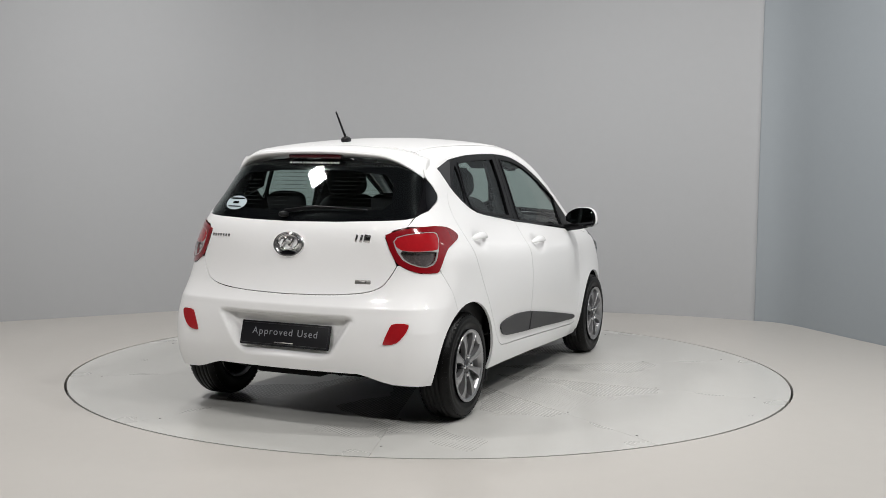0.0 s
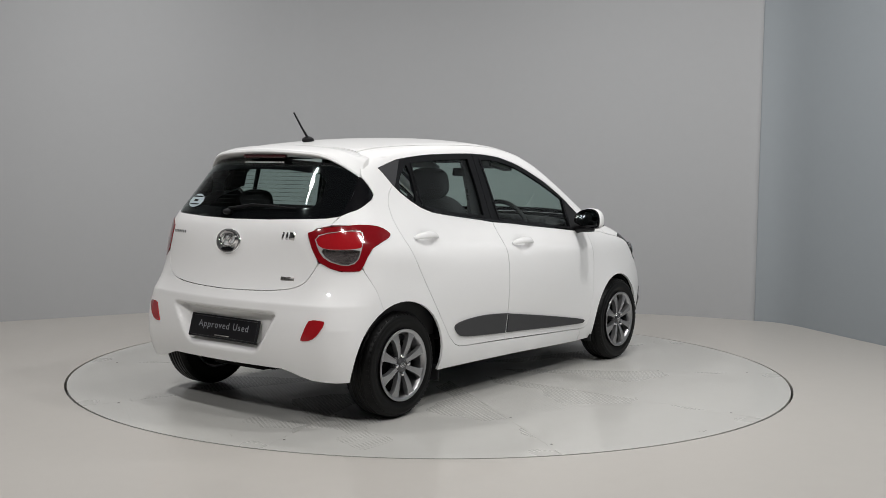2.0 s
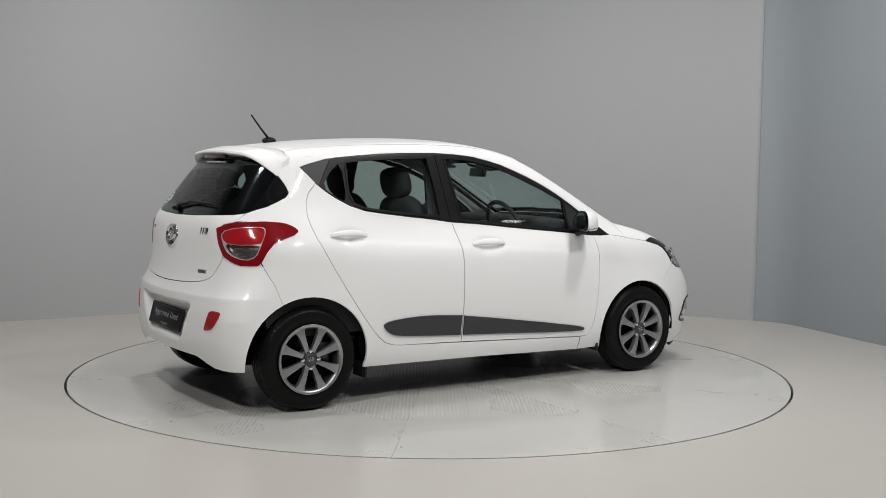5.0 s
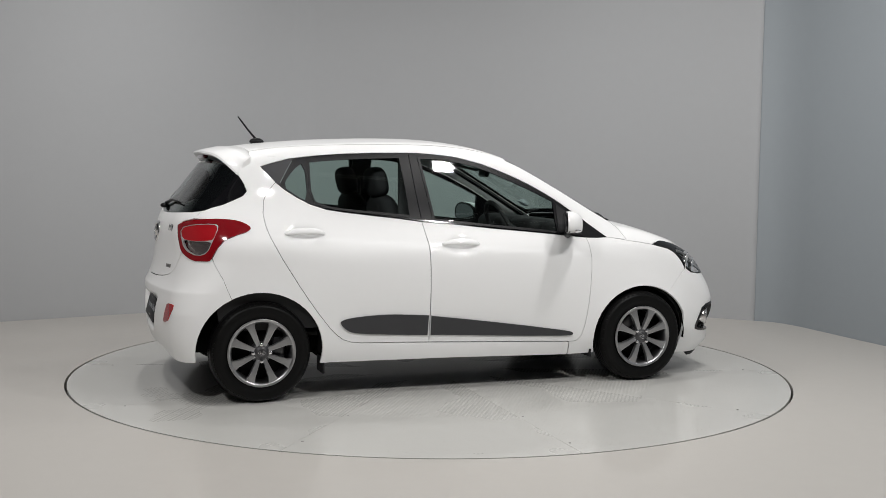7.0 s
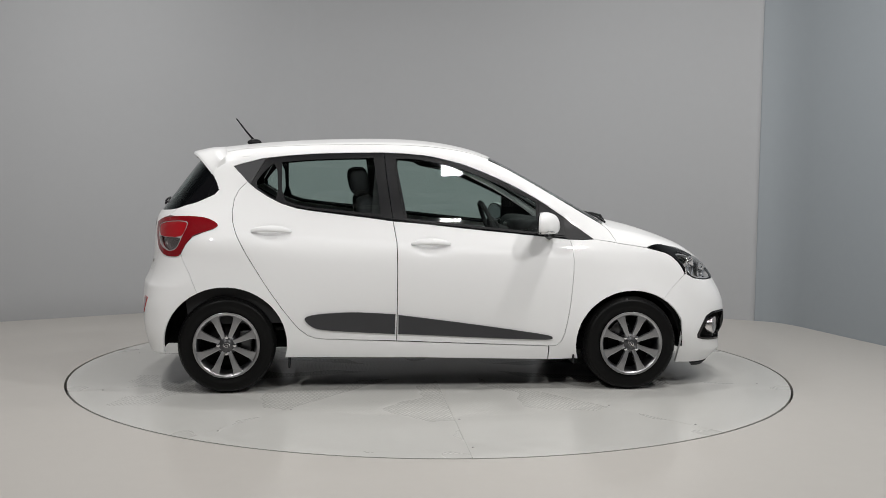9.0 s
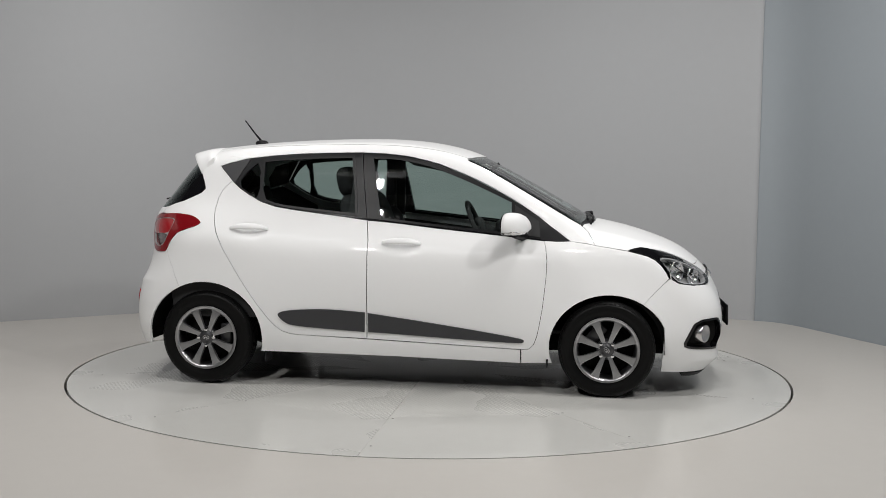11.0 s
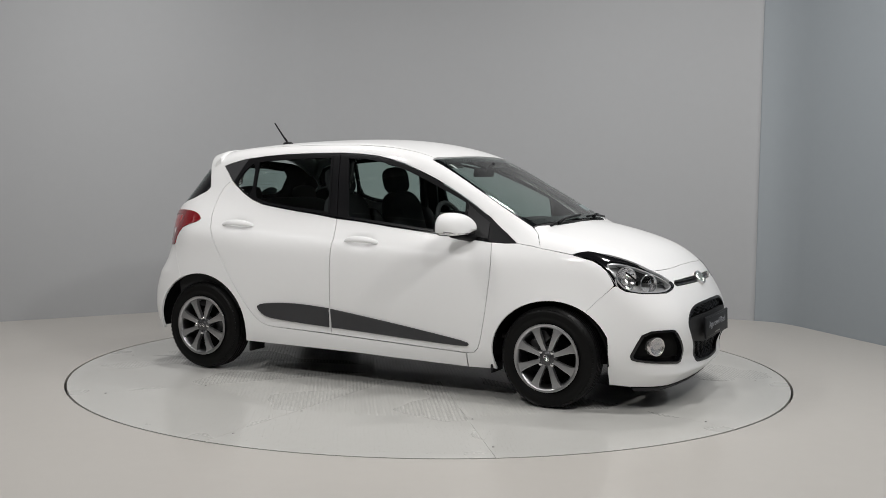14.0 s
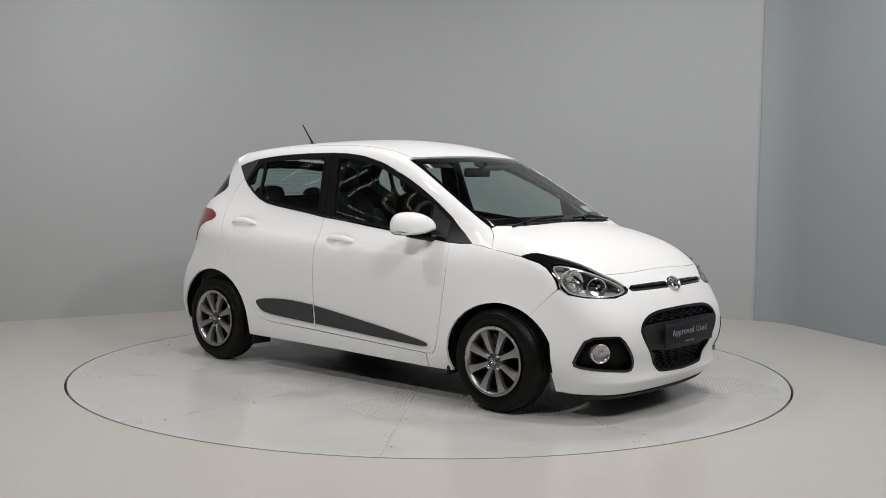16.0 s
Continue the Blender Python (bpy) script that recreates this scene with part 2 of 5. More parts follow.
def body(x, y, z, cabin=True):
    """Below zero inside the car's outer skin, in metres."""
    y = np.abs(y)
    flank = SIDE(z) - TAPER(x) + 0.045 * bump(x, -1.22, 0.36) * bump(z, 0.95, 0.13)
    # swollen wheel arches
    flank = flank + 0.078 * bump(x, 1.24, 0.40) * bump(z, 0.36, 0.24) + 0.034 * bump(x, -1.22, 0.38) * bump(z, 0.36, 0.26)
    flank = flank - 0.012 * bump(z, 0.36, 0.09) * bump(x, 0.0, 0.7)
    # the crease below the door handles
    flank = flank + 0.0035 * np.tanh((0.852 - 0.062 * x - z) / 0.012) * bump(x, -0.2, 1.0)
    # the scoops behind the door handles
    flank = flank - 0.032 * bump(x, -0.945, 0.072) * bump(z, 0.928, 0.034) - 0.032 * bump(x, -0.017, 0.072) * bump(z, 0.860, 0.034)
    side = y - flank
    front = x - (NOSE(z) - FORE(z) * y ** 2)
    # the shelf at the foot of the front bumper, and the hollow above it
    front = front - 0.020 * np.exp(-np.abs(z - 0.205) / 0.026) + 0.016 * bump(z, 0.285, 0.045)
    rear = TAIL(z) + ROUND(z) * y ** 2 - x
    hood = HOOD(x) - 0.13 * y ** 2
    top = ROOF(x) - 0.14 * y ** 2
    lid = z - (np.maximum(top, hood) if cabin else hood)
    # the hollow round the rear plate, and the tuck of the tailgate above the bumper
    rear = rear + 0.062 * step_up((0.28 + 0.62 * (z - 0.36) - y) / 0.07) * step_up((0.572 - z) / 0.022) * step_up((z - 0.345) / 0.07)
    # the crease along the shoulder of the rear bumper
    rear = rear - 0.009 * np.exp(-np.abs(z - 0.612) / 0.026)
    low = np.clip((0.8 - z) / 0.3, 0, 1)
    f = soft_max(side, rear, 0.26 - 0.13 * low)
    f = soft_max(f, front, 0.22 - 0.06 * low)
    return soft_max(f, lid, 0.075)


X0, FAN = 0.8, 0.9
HALF = X0 + FAN * math.pi / 2


def skin_ray(u):
    """Foot and way, in plan, of the level ray that belongs to the place u round the car: 0 amidships, +HALF at the nose, -HALF at the tail."""
    a = np.maximum(np.abs(u) - X0, 0) / FAN
    s = np.sign(u)
    return np.clip(u, -X0, X0), s * np.sin(a), -np.cos(a)


def u_of(x, y):
    """The place round the car of a point on it, for the right half (y below zero)."""
    a = np.arctan2(np.maximum(np.abs(x) - X0, 0), -y)
    return np.sign(x) * (np.minimum(np.abs(x), X0) + FAN * a)


def meet(origin, way, far):
    """Where rays that start inside the skin leave it."""
    lo, hi = np.zeros(len(origin)), np.full(len(origin), far)
    for _ in range(24):
        mid = (lo + hi) / 2
        q = origin + way * mid[:, None]
        inside = body(q[:, 0], q[:, 1], q[:, 2]) < 0
        lo, hi = np.where(inside, mid, lo), np.where(inside, hi, mid)
    return origin + way * lo[:, None]


def skin(u, z):
    """Points on the skin at places round the car and heights."""
    u, z = np.asarray(u, float), np.asarray(z, float)
    x, dx, dy = skin_ray(u)
    return meet(np.stack([x, 0 * x, z], 1), np.stack([dx, dy, 0 * x], 1), 1.6)


def lid(x, y):
    """Points on the skin seen from above."""
    x, y = np.asarray(x, float), np.asarray(y, float)
    return meet(np.stack([x, y, 0 * x + 0.45], 1), np.stack([0 * x, 0 * x, 0 * x + 1], 1), 1.3)


def slope(p):
    """Outward normals of the skin."""
    h, g = 0.004, []
    for k in range(3):
        d = np.zeros(3)
        d[k] = h
        a, b = p + d, p - d
        g.append(body(a[:, 0], a[:, 1], a[:, 2]) - body(b[:, 0], b[:, 1], b[:, 2]))
    g = np.stack(g, 1)
    return g / np.maximum(np.linalg.norm(g, axis=1), 1e-9)[:, None]
# ---- panels cut from the skin ----
from mathutils.geometry import delaunay_2d_cdt


def S(x, z):
    """A point of the right flank, in side view."""
    return meet(np.array([[x, 0, z]]), np.array([[0, -1.0, 0]]), 1.4)[0]


def E(y, z):
    """A point of the tail, seen from behind."""
    return meet(np.array([[-0.5, y, z]]), np.array([[-1.0, 0, 0]]), 2.0)[0]


def F(y, z):
    """A point of the nose, seen from ahead."""
    return meet(np.array([[0.5, y, z]]), np.array([[1.0, 0, 0]]), 2.0)[0]


def T(x, y):
    """A point seen from above."""
    return lid([x], [y])[0]


def belt(p):
    """The chart that is wrapped round the car, for points on the right or on the middle plane."""
    return float(u_of(p[0], min(p[1], 0.0))), float(p[2])


def above(p):
    return float(p[0]), float(p[1])


def corner_cut(points, times=2, sharp=()):
    """Rounds a closed outline, but for the corners that are named by number."""
    keep = [i in sharp for i in range(len(points))]
    for _ in range(times):
        out, held = [], []
        n = len(points)
        for i in range(n):
            a, b, c = (np.array(points[(i + k) % n]) for k in (-1, 0, 1))
            if keep[i]:
                out.append(b)
                held.append(True)
            else:
                out += [b * 0.75 + a * 0.25, b * 0.75 + c * 0.25]
                held += [False, False]
        points, keep = out, held
    return [tuple(map(float, p)) for p in points]


def spaced(points, step):
    """A closed outline with points no further apart than step."""
    out = []
    for i in range(len(points)):
        a, b = np.array(points[i]), np.array(points[(i + 1) % len(points)])
        n = max(1, int(np.ceil(np.linalg.norm(b - a) / step)))
        out += [tuple(a + (b - a) * k / n) for k in range(n)]
    return out


def area_of(points):
    p = np.array(points)
    return 0.5 * np.sum(p[:, 0] * np.roll(p[:, 1], -1) - p[:, 1] * np.roll(p[:, 0], -1))


def pushed(points, d):
    """A closed outline moved inwards by d."""
    p = np.array(points)
    side = 1 if area_of(points) > 0 else -1
    t = np.roll(p, -1, 0) - np.roll(p, 1, 0)
    n = np.stack([-t[:, 1], t[:, 0]], 1) * side
    return p + n / np.maximum(np.linalg.norm(n, axis=1), 1e-9)[:, None] * d


def within(q, points):
    """Which of the points q lie inside the closed outline."""
    p = np.array(points)
    a, b = p, np.roll(p, -1, 0)
    inside = np.zeros(len(q), bool)
    for (x0, y0), (x1, y1) in zip(a, b):
        if y0 == y1:
            continue
        cross = ((y0 > q[:, 1]) != (y1 > q[:, 1])) & (q[:, 0] < (x1 - x0) * (q[:, 1] - y0) / (y1 - y0) + x0)
        inside ^= cross
    return inside


def clear_of(q, points, d):
    p = np.array(points)
    return np.array([np.min(np.sum((p - k) ** 2, 1)) > d * d for k in q]) if len(q) else np.zeros(0, bool)


def mirrored(points, chart, end=0):
    """A half outline that starts and ends on the middle plane, completed by its mirror image."""
    other = [((2 * end * HALF - u, z) if chart == "belt" else (u, -z)) for u, z in points[::-1]]
    return points + other[1:-1] if abs(points[0][0] - other[-1][0]) + abs(points[0][1] - other[-1][1]) < 1e-4 else points + other


def sheet(name, outline, material, parent, chart="belt", holes=(), gap=0.0025, out=0.0, lip=0.014, step=0.035, mirror=False, label="", fine=0.014, both=False):
    """A panel: an outline in a chart, filled, laid on the skin and pushed out, with a turned-in lip along its edges."""
    loops = [spaced(outline, fine)] + [spaced(h, fine) for h in holes]
    loops = [pushed(l, gap if i == 0 else -gap) for i, l in enumerate(loops)]
    pts, edges = [], []
    for l in loops:
        k = len(pts)
        pts += [tuple(v) for v in l]
        edges += [(k + i, k + (i + 1) % len(l)) for i in range(len(l))]
    rim = len(pts)
    box = np.array(loops[0])
    gx, gy = np.meshgrid(np.arange(box[:, 0].min(), box[:, 0].max(), step), np.arange(box[:, 1].min(), box[:, 1].max(), step))
    q = np.stack([gx.ravel(), gy.ravel()], 1)
    ok = within(q, loops[0])
    for h in loops[1:]:
        ok &= ~within(q, h)
    q = q[ok]
    q = q[clear_of(q, pts, step * 0.45)] if len(q) else q
    pts += [tuple(v) for v in q]
    v2, _, faces, _, _, _ = delaunay_2d_cdt([Vector(p) for p in pts], edges, [], 0, 1e-6)
    v2 = np.array([tuple(v) for v in v2])
    faces = np.array([f for f in faces if len(f) == 3])
    mid = v2[faces].mean(1)
    ok = within(mid, loops[0])
    for h in loops[1:]:
        ok &= ~within(mid, h)
    faces = faces[ok]
    p3 = skin(v2[:, 0], v2[:, 1]) if chart == "belt" else lid(v2[:, 0], v2[:, 1])
    nor = slope(p3)
    p3 = p3 + nor * out
    verts, normals, tris = [tuple(p) for p in p3], [tuple(n) for n in nor], []
    # faces turned outwards
    for f in faces:
        a, b, c = p3[f]
        tris.append(tuple(f) if np.dot(np.cross(b - a, c - a), nor[f].sum(0)) > 0 else tuple(f[::-1]))
    if lip:
        k = {}
        for f in tris:
            for i in range(3):
                k[(f[i], f[(i + 1) % 3])] = 1
        rimmed = [e for e in k if (e[1], e[0]) not in k]
        twin = {}
        for a, b in rimmed:
            for v in (a, b):
                if v not in twin:
                    twin[v] = len(verts)
                    way = p3[v] - nor[v] * lip
                    verts += [tuple(p3[v]), tuple(way)]
                    normals += [(0, 0, 0), (0, 0, 0)]
            tris.append((twin[b], twin[a], twin[a] + 1))
            tris.append((twin[b], twin[a] + 1, twin[b] + 1))
    if mirror:
        verts = [(x, -y, z) for x, y, z in verts]
        normals = [(x, -y, z) for x, y, z in normals]
        tris = [t[::-1] for t in tris]
    mesh = bpy.data.meshes.new(name)
    mesh.from_pydata(verts, [], tris)
    mesh.materials.append(material)
    mesh.polygons.foreach_set("use_smooth", [True] * len(mesh.polygons))
    mesh.update()
    mesh.normals_split_custom_set_from_vertices(normals)
    ob = new(name, mesh)
    ob.parent = parent
    return tagged(ob, label) if label else ob


def pair(name, outline, material, parent, **more):
    """The same panel on the right and on the left."""
    return [sheet(name, outline, material, parent[m] if isinstance(parent, list) else parent, mirror=m, **more) for m in (False, True)]


def lathe(profile, n=48):
    """A bmesh turned about the y axis from (radius, y) points."""
    bm = bmesh.new()
    rows = [[bm.verts.new((r * math.cos(2 * math.pi * k / n), y, r * math.sin(2 * math.pi * k / n))) for k in range(n)] for r, y in profile]
    for a, b in zip(rows, rows[1:]):
        for k in range(n):
            f = bm.faces.new((a[k], a[(k + 1) % n], b[(k + 1) % n], b[k]))
            f.smooth = True
    return bm


def closed(bm):
    bmesh.ops.remove_doubles(bm, verts=bm.verts, dist=1e-5)
    bmesh.ops.recalc_face_normals(bm, faces=bm.faces)
    return bm


def block(sx, sy, sz, m=Matrix(), bevel=0.006, segments=2):
    """A box with rounded edges."""
    bm = bmesh.new()
    bmesh.ops.create_cube(bm, size=1, matrix=Matrix.Diagonal((sx, sy, sz, 1)))
    if bevel:
        bmesh.ops.bevel(bm, geom=bm.edges[:], offset=bevel, segments=segments, affect="EDGES", profile=0.5)
    bmesh.ops.transform(bm, matrix=m, verts=bm.verts)
    for f in bm.faces:
        f.smooth = True
    return bm


def tube(points, radius, n=10, closed_path=False):
    """A round bar along points; radius may be a list."""
    bm = bmesh.new()
    pts = [Vector(p) for p in points]
    rows = []
    for i, p in enumerate(pts):
        if closed_path:
            d = pts[(i + 1) % len(pts)] - pts[i - 1]
        else:
            d = pts[min(i + 1, len(pts) - 1)] - pts[max(i - 1, 0)]
        q = d.to_track_quat("Z", "Y")
        r = radius[i] if isinstance(radius, (list, tuple)) else radius
        rows.append([bm.verts.new(p + q @ Vector((r * math.cos(2 * math.pi * k / n), r * math.sin(2 * math.pi * k / n), 0))) for k in range(n)])
    loop = list(zip(rows, rows[1:])) + ([(rows[-1], rows[0])] if closed_path else [])
    for a, b in loop:
        for k in range(n):
            f = bm.faces.new((a[k], a[(k + 1) % n], b[(k + 1) % n], b[k]))
            f.smooth = True
    if not closed_path:
        bm.faces.new(rows[0][::-1])
        bm.faces.new(rows[-1])
    bmesh.ops.recalc_face_normals(bm, faces=bm.faces)
    return bm


def ellipsoid(m, power=2.0, nu=24, nv=16):
    """A rounded lump: a superellipsoid of unit half-axes under m."""
    bm = bmesh.new()
    e = 2 / power

    def s(v):
        return math.copysign(abs(v) ** e, v)
    rows = []
    for j in range(1, nv):
        a = math.pi * (j / nv - 0.5)
        rows.append([bm.verts.new((s(math.cos(a)) * s(math.cos(2 * math.pi * k / nu)), s(math.cos(a)) * s(math.sin(2 * math.pi * k / nu)), s(math.sin(a)))) for k in range(nu)])
    low, high = bm.verts.new((0, 0, -1)), bm.verts.new((0, 0, 1))
    for a, b in zip(rows, rows[1:]):
        for k in range(nu):
            bm.faces.new((a[k], a[(k + 1) % nu], b[(k + 1) % nu], b[k]))
    for k in range(nu):
        bm.faces.new((low, rows[0][(k + 1) % nu], rows[0][k]))
        bm.faces.new((high, rows[-1][k], rows[-1][(k + 1) % nu]))
    bmesh.ops.transform(bm, matrix=m, verts=bm.verts)
    for f in bm.faces:
        f.smooth = True
    bmesh.ops.recalc_face_normals(bm, faces=bm.faces)
    return bm


def sized(m, x, y, z):
    return m @ Matrix.Diagonal((x, y, z, 1))


def joined(*parts):
    """Several bmeshes as one."""
    mesh = bpy.data.meshes.new("joined")
    out = bmesh.new()
    for b in parts:
        b.to_mesh(mesh)
        out.from_mesh(mesh)
        b.free()
    bpy.data.meshes.remove(mesh)
    return out
# ---- the car: outer panels ----
car = tagged(new("car"), "white five-door hatchback with dark side strips, parked on a turntable", "car")


def B(*points):
    return [belt(p) for p in points]


def A(*points):
    return [above(p) for p in points]


def arch(cx, cz, rx, rz, a0, a1, n=14):
    """Points of a wheel arch in side view, from angle to angle."""
    out = []
    for k in range(n + 1):
        a = radians(a0 + (a1 - a0) * k / n)
        out.append(S(cx + rx * math.cos(a), cz + rz * math.sin(a)))
    return out


# lines that neighbouring panels share
DLO_TOP = [(-1.166, 1.310), (-1.10, 1.331), (-1.007, 1.355), (-0.86, 1.374), (-0.704, 1.388), (-0.5, 1.397), (-0.287, 1.401), (-0.15, 1.396), (-0.006, 1.382), (0.183, 1.337), (0.373, 1.264),
           (0.562, 1.172), (0.68, 1.104), (0.79, 1.033), (0.90, 0.952), (0.974, 0.898)]
DLO_LOW = [(0.90, 0.895), (0.818, 0.899), (0.607, 0.921), (0.39, 0.942), (0.173, 0.961), (-0.03, 0.983), (-0.237, 1.004), (-0.38, 1.018), (-0.524, 1.034), (-0.69, 1.053), (-0.80, 1.070),
           (-0.89, 1.098), (-0.968, 1.138), (-1.03, 1.178), (-1.084, 1.222)]
REAR_EDGE = [(-1.084, 1.222), (-1.135, 1.17), (-1.158, 1.12), (-1.168, 1.05), (-1.162, 0.99), (-1.144, 0.93), (-1.115, 0.87), (-1.078, 0.80), (-1.035, 0.73), (-0.985, 0.65),
             (-0.935, 0.575), (-0.88, 0.497), (-0.82, 0.42), (-0.775, 0.370), (-0.73, 0.335), (-0.68, 0.318), (-0.62, 0.312)]
SPLIT = [(-0.212, 0.300), (-0.211, 0.42), (-0.211, 0.55), (-0.211, 0.72), (-0.214, 0.88), (-0.233, 0.998)]
FRONT_EDGE = [(0.70, 0.264), (0.745, 0.268), (0.772, 0.295), (0.790, 0.345), (0.803, 0.41), (0.818, 0.50), (0.829, 0.60), (0.838, 0.70), (0.840, 0.78), (0.832, 0.86), (0.822, 0.898)]
REAR_ARCH = arch(-1.2, 0.285, 0.352, 0.332, -14, 180 - 63.5, 18)
REAR_ARCH_TAIL = arch(-1.2, 0.285, 0.352, 0.332, 180 - 63.5, 180 + 9, 9)
FRONT_ARCH = arch(1.205, 0.285, 0.345, 0.310, 180 + 19, 56, 18)
FRONT_ARCH_NOSE = arch(1.205, 0.285, 0.345, 0.310, 56, 24, 5) + [S(1.524, 0.35), S(1.521, 0.29), S(1.515, 0.22), S(1.512, 0.142)]
S_ = lambda line: [S(x, z) for x, z in line]

def flow(points, n=5):
    """A smooth open line through points of the skin."""
    out, p = [], [np.array(q) for q in points]
    for i in range(len(p) - 1):
        a, b, c, d = p[max(i - 1, 0)], p[i], p[i + 1], p[min(i + 2, len(p) - 1)]
        for k in range(n):
            t = k / n
            out.append(0.5 * (2 * b + (c - a) * t + (2 * a - 5 * b + 4 * c - d) * t * t + (3 * b - a - 3 * c + d) * t ** 3))
    return out + [p[-1]]


GATE = flow([E(0, 0.667), E(-0.25, 0.673), E(-0.42, 0.688), E(-0.505, 0.717), E(-0.545, 0.763), E(-0.578, 0.825)])
GATE_SIDE = [E(-0.567, 0.855), E(-0.542, 0.905), E(-0.518, 0.965), E(-0.55, 0.998), E(-0.602, 1.012), E(-0.615, 1.064)]
GLASS_LOW = [E(-0.57, 1.054), E(-0.444, 1.048), E(-0.25, 1.040), E(0, 1.036)]
LAMP = flow([E(-0.514, 0.978), E(-0.585, 1.004), S(-1.46, 1.016), S(-1.40, 1.018), S(-1.322, 1.011), S(-1.27, 0.993), S(-1.243, 0.968), S(-1.27, 0.947), S(-1.325, 0.930), S(-1.385, 0.905), S(-1.425, 0.86),
        S(-1.455, 0.806), S(-1.475, 0.788), E(-0.676, 0.789), E(-0.63, 0.805), E(-0.584, 0.832), E(-0.565, 0.857), E(-0.540, 0.905), E(-0.514, 0.978)], 3)[:-1]

quarter = B(*S_(REAR_EDGE), *S_([(-0.212, 0.297), (0.695, 0.262), (0.695, 0.180), (-0.05, 0.198)]), *REAR_ARCH, S(-1.40, 0.69), S(-1.447, 0.782), S(-1.453, 0.806),
            S(-1.425, 0.86), S(-1.385, 0.905), S(-1.325, 0.930), S(-1.27, 0.947), S(-1.243, 0.968), S(-1.27, 0.993), S(-1.322, 1.011), S(-1.40, 1.018), S(-1.46, 1.016),
            E(-0.60, 1.018), E(-0.617, 1.064), S(-1.438, 1.079), S(-1.38, 1.095), S(-1.319, 1.122), S(-1.27, 1.145), S(-1.247, 1.172), S(-1.262, 1.215), S(-1.285, 1.262), S(-1.262, 1.33), S(-1.225, 1.368),
            S(-1.10, 1.368), S(-1.0, 1.368), S(-1.007, 1.355), S(-1.10, 1.331), S(-1.166, 1.310), S(-1.12, 1.262))
pair("quarter_panel", quarter, PAINT, car, gap=0.0010)
rear_doors = pair("rear_door", B(*S_(SPLIT), *S_([q for q in DLO_LOW if q[0] < -0.24]), *S_(REAR_EDGE[1:])), PAINT, car, step=0.02)
front_doors = pair("front_door", B(*S_(FRONT_EDGE), *S_([q for q in DLO_LOW if -0.23 < q[0] < 0.81]), *S_(SPLIT[::-1])), PAINT, car, step=0.02)
fender = B(*S_(FRONT_EDGE), S(0.90, 0.895), S(0.974, 0.898), S(1.06, 0.886), S(1.113, 0.876), S(1.21, 0.862), S(1.305, 0.846), S(1.417, 0.818), S(1.462, 0.795), S(1.495, 0.765), S(1.522, 0.73), S(1.540, 0.695),
           S(1.534, 0.684), S(1.47, 0.62), *FRONT_ARCH[::-1], S(0.70, 0.180))
pair("front_wing", fender, PAINT, car, gap=0.0010)

# roof, rails and windscreen pillars
WS_TOP = [(0.412, 0.0), (0.410, -0.13), (0.396, -0.30), (0.372, -0.45), (0.350, -0.548)]
WS_SIDE = [(0.45, -0.566), (0.548, -0.580), (0.68, -0.597), (0.816, -0.612), (0.93, -0.622), (1.030, -0.628)]
ROOF_EDGE = [(0.350, -0.525), (0.1, -0.522), (-0.3, -0.520), (-0.8, -0.512), (-1.06, -0.50), (-1.215, -0.488)]
roof_half = A(T(0.412, 0), T(0.410, -0.13), T(0.396, -0.30), T(0.372, -0.45), *[T(*q) for q in ROOF_EDGE], T(-1.24, -0.3), T(-1.245, 0))
sheet("roof", mirrored(roof_half, "lid"), PAINT, car, "lid")
rail = A(*[T(*q) for q in ROOF_EDGE[::-1]], T(0.350, -0.552), *[T(*q) for q in WS_SIDE], S(1.07, 0.955), S(1.113, 0.878), S(1.06, 0.888), *S_(DLO_TOP[::-1][:-2]), T(-1.215, -0.555))
pair("roof_rail", rail, PAINT, car, chart="lid", out=-0.0012, step=0.02, gap=0.0008)
HOOD_EDGE = flow([T(1.748, 0), T(1.745, -0.12), T(1.735, -0.30), T(1.70, -0.475), T(1.668, -0.518)], 4)
hood_half = A(T(1.128, 0), T(1.12, -0.2), T(1.095, -0.42), T(1.040, -0.628), S(1.075, 0.950), S(1.113, 0.875), S(1.21, 0.861), S(1.30, 0.847), S(1.34, 0.862), S(1.40, 0.862), T(1.467, -0.630), T(1.57, -0.575),
              *HOOD_EDGE[::-1])
sheet("bonnet", mirrored(hood_half, "lid"), PAINT, car, "lid", gap=0.0018)
screen = A(T(0.412, 0), T(0.410, -0.13), T(0.396, -0.30), T(0.372, -0.45), T(0.354, -0.545), *[T(*q) for q in WS_SIDE], T(1.06, -0.42), T(1.085, -0.2), T(1.09, 0))
inner = A(T(0.47, 0), T(0.466, -0.15), T(0.45, -0.35), T(0.43, -0.525), T(0.56, -0.553), T(0.816, -0.585), T(0.93, -0.595), T(0.99, -0.57), T(1.01, -0.42), T(1.035, -0.2), T(1.04, 0))
screen, inner = mirrored(screen, "lid"), mirrored(inner, "lid")
windscreen = sheet("windscreen", screen, GLASS, car, "lid", out=-0.005, lip=0, label="clear laminated windscreen")
windscreen.visible_shadow = False
sheet("windscreen_border", screen, GLOSSY, car, "lid", holes=[inner], out=-0.009, lip=0.004, step=0.02)
sheet("cowl", mirrored(A(T(1.088, 0), T(1.083, -0.2), T(1.058, -0.42), T(1.03, -0.61), T(1.06, -0.625), T(1.10, -0.42), T(1.125, -0.2), T(1.132, 0)), "lid"), DULL, car, "lid", out=-0.014, lip=0.01, step=0.02)

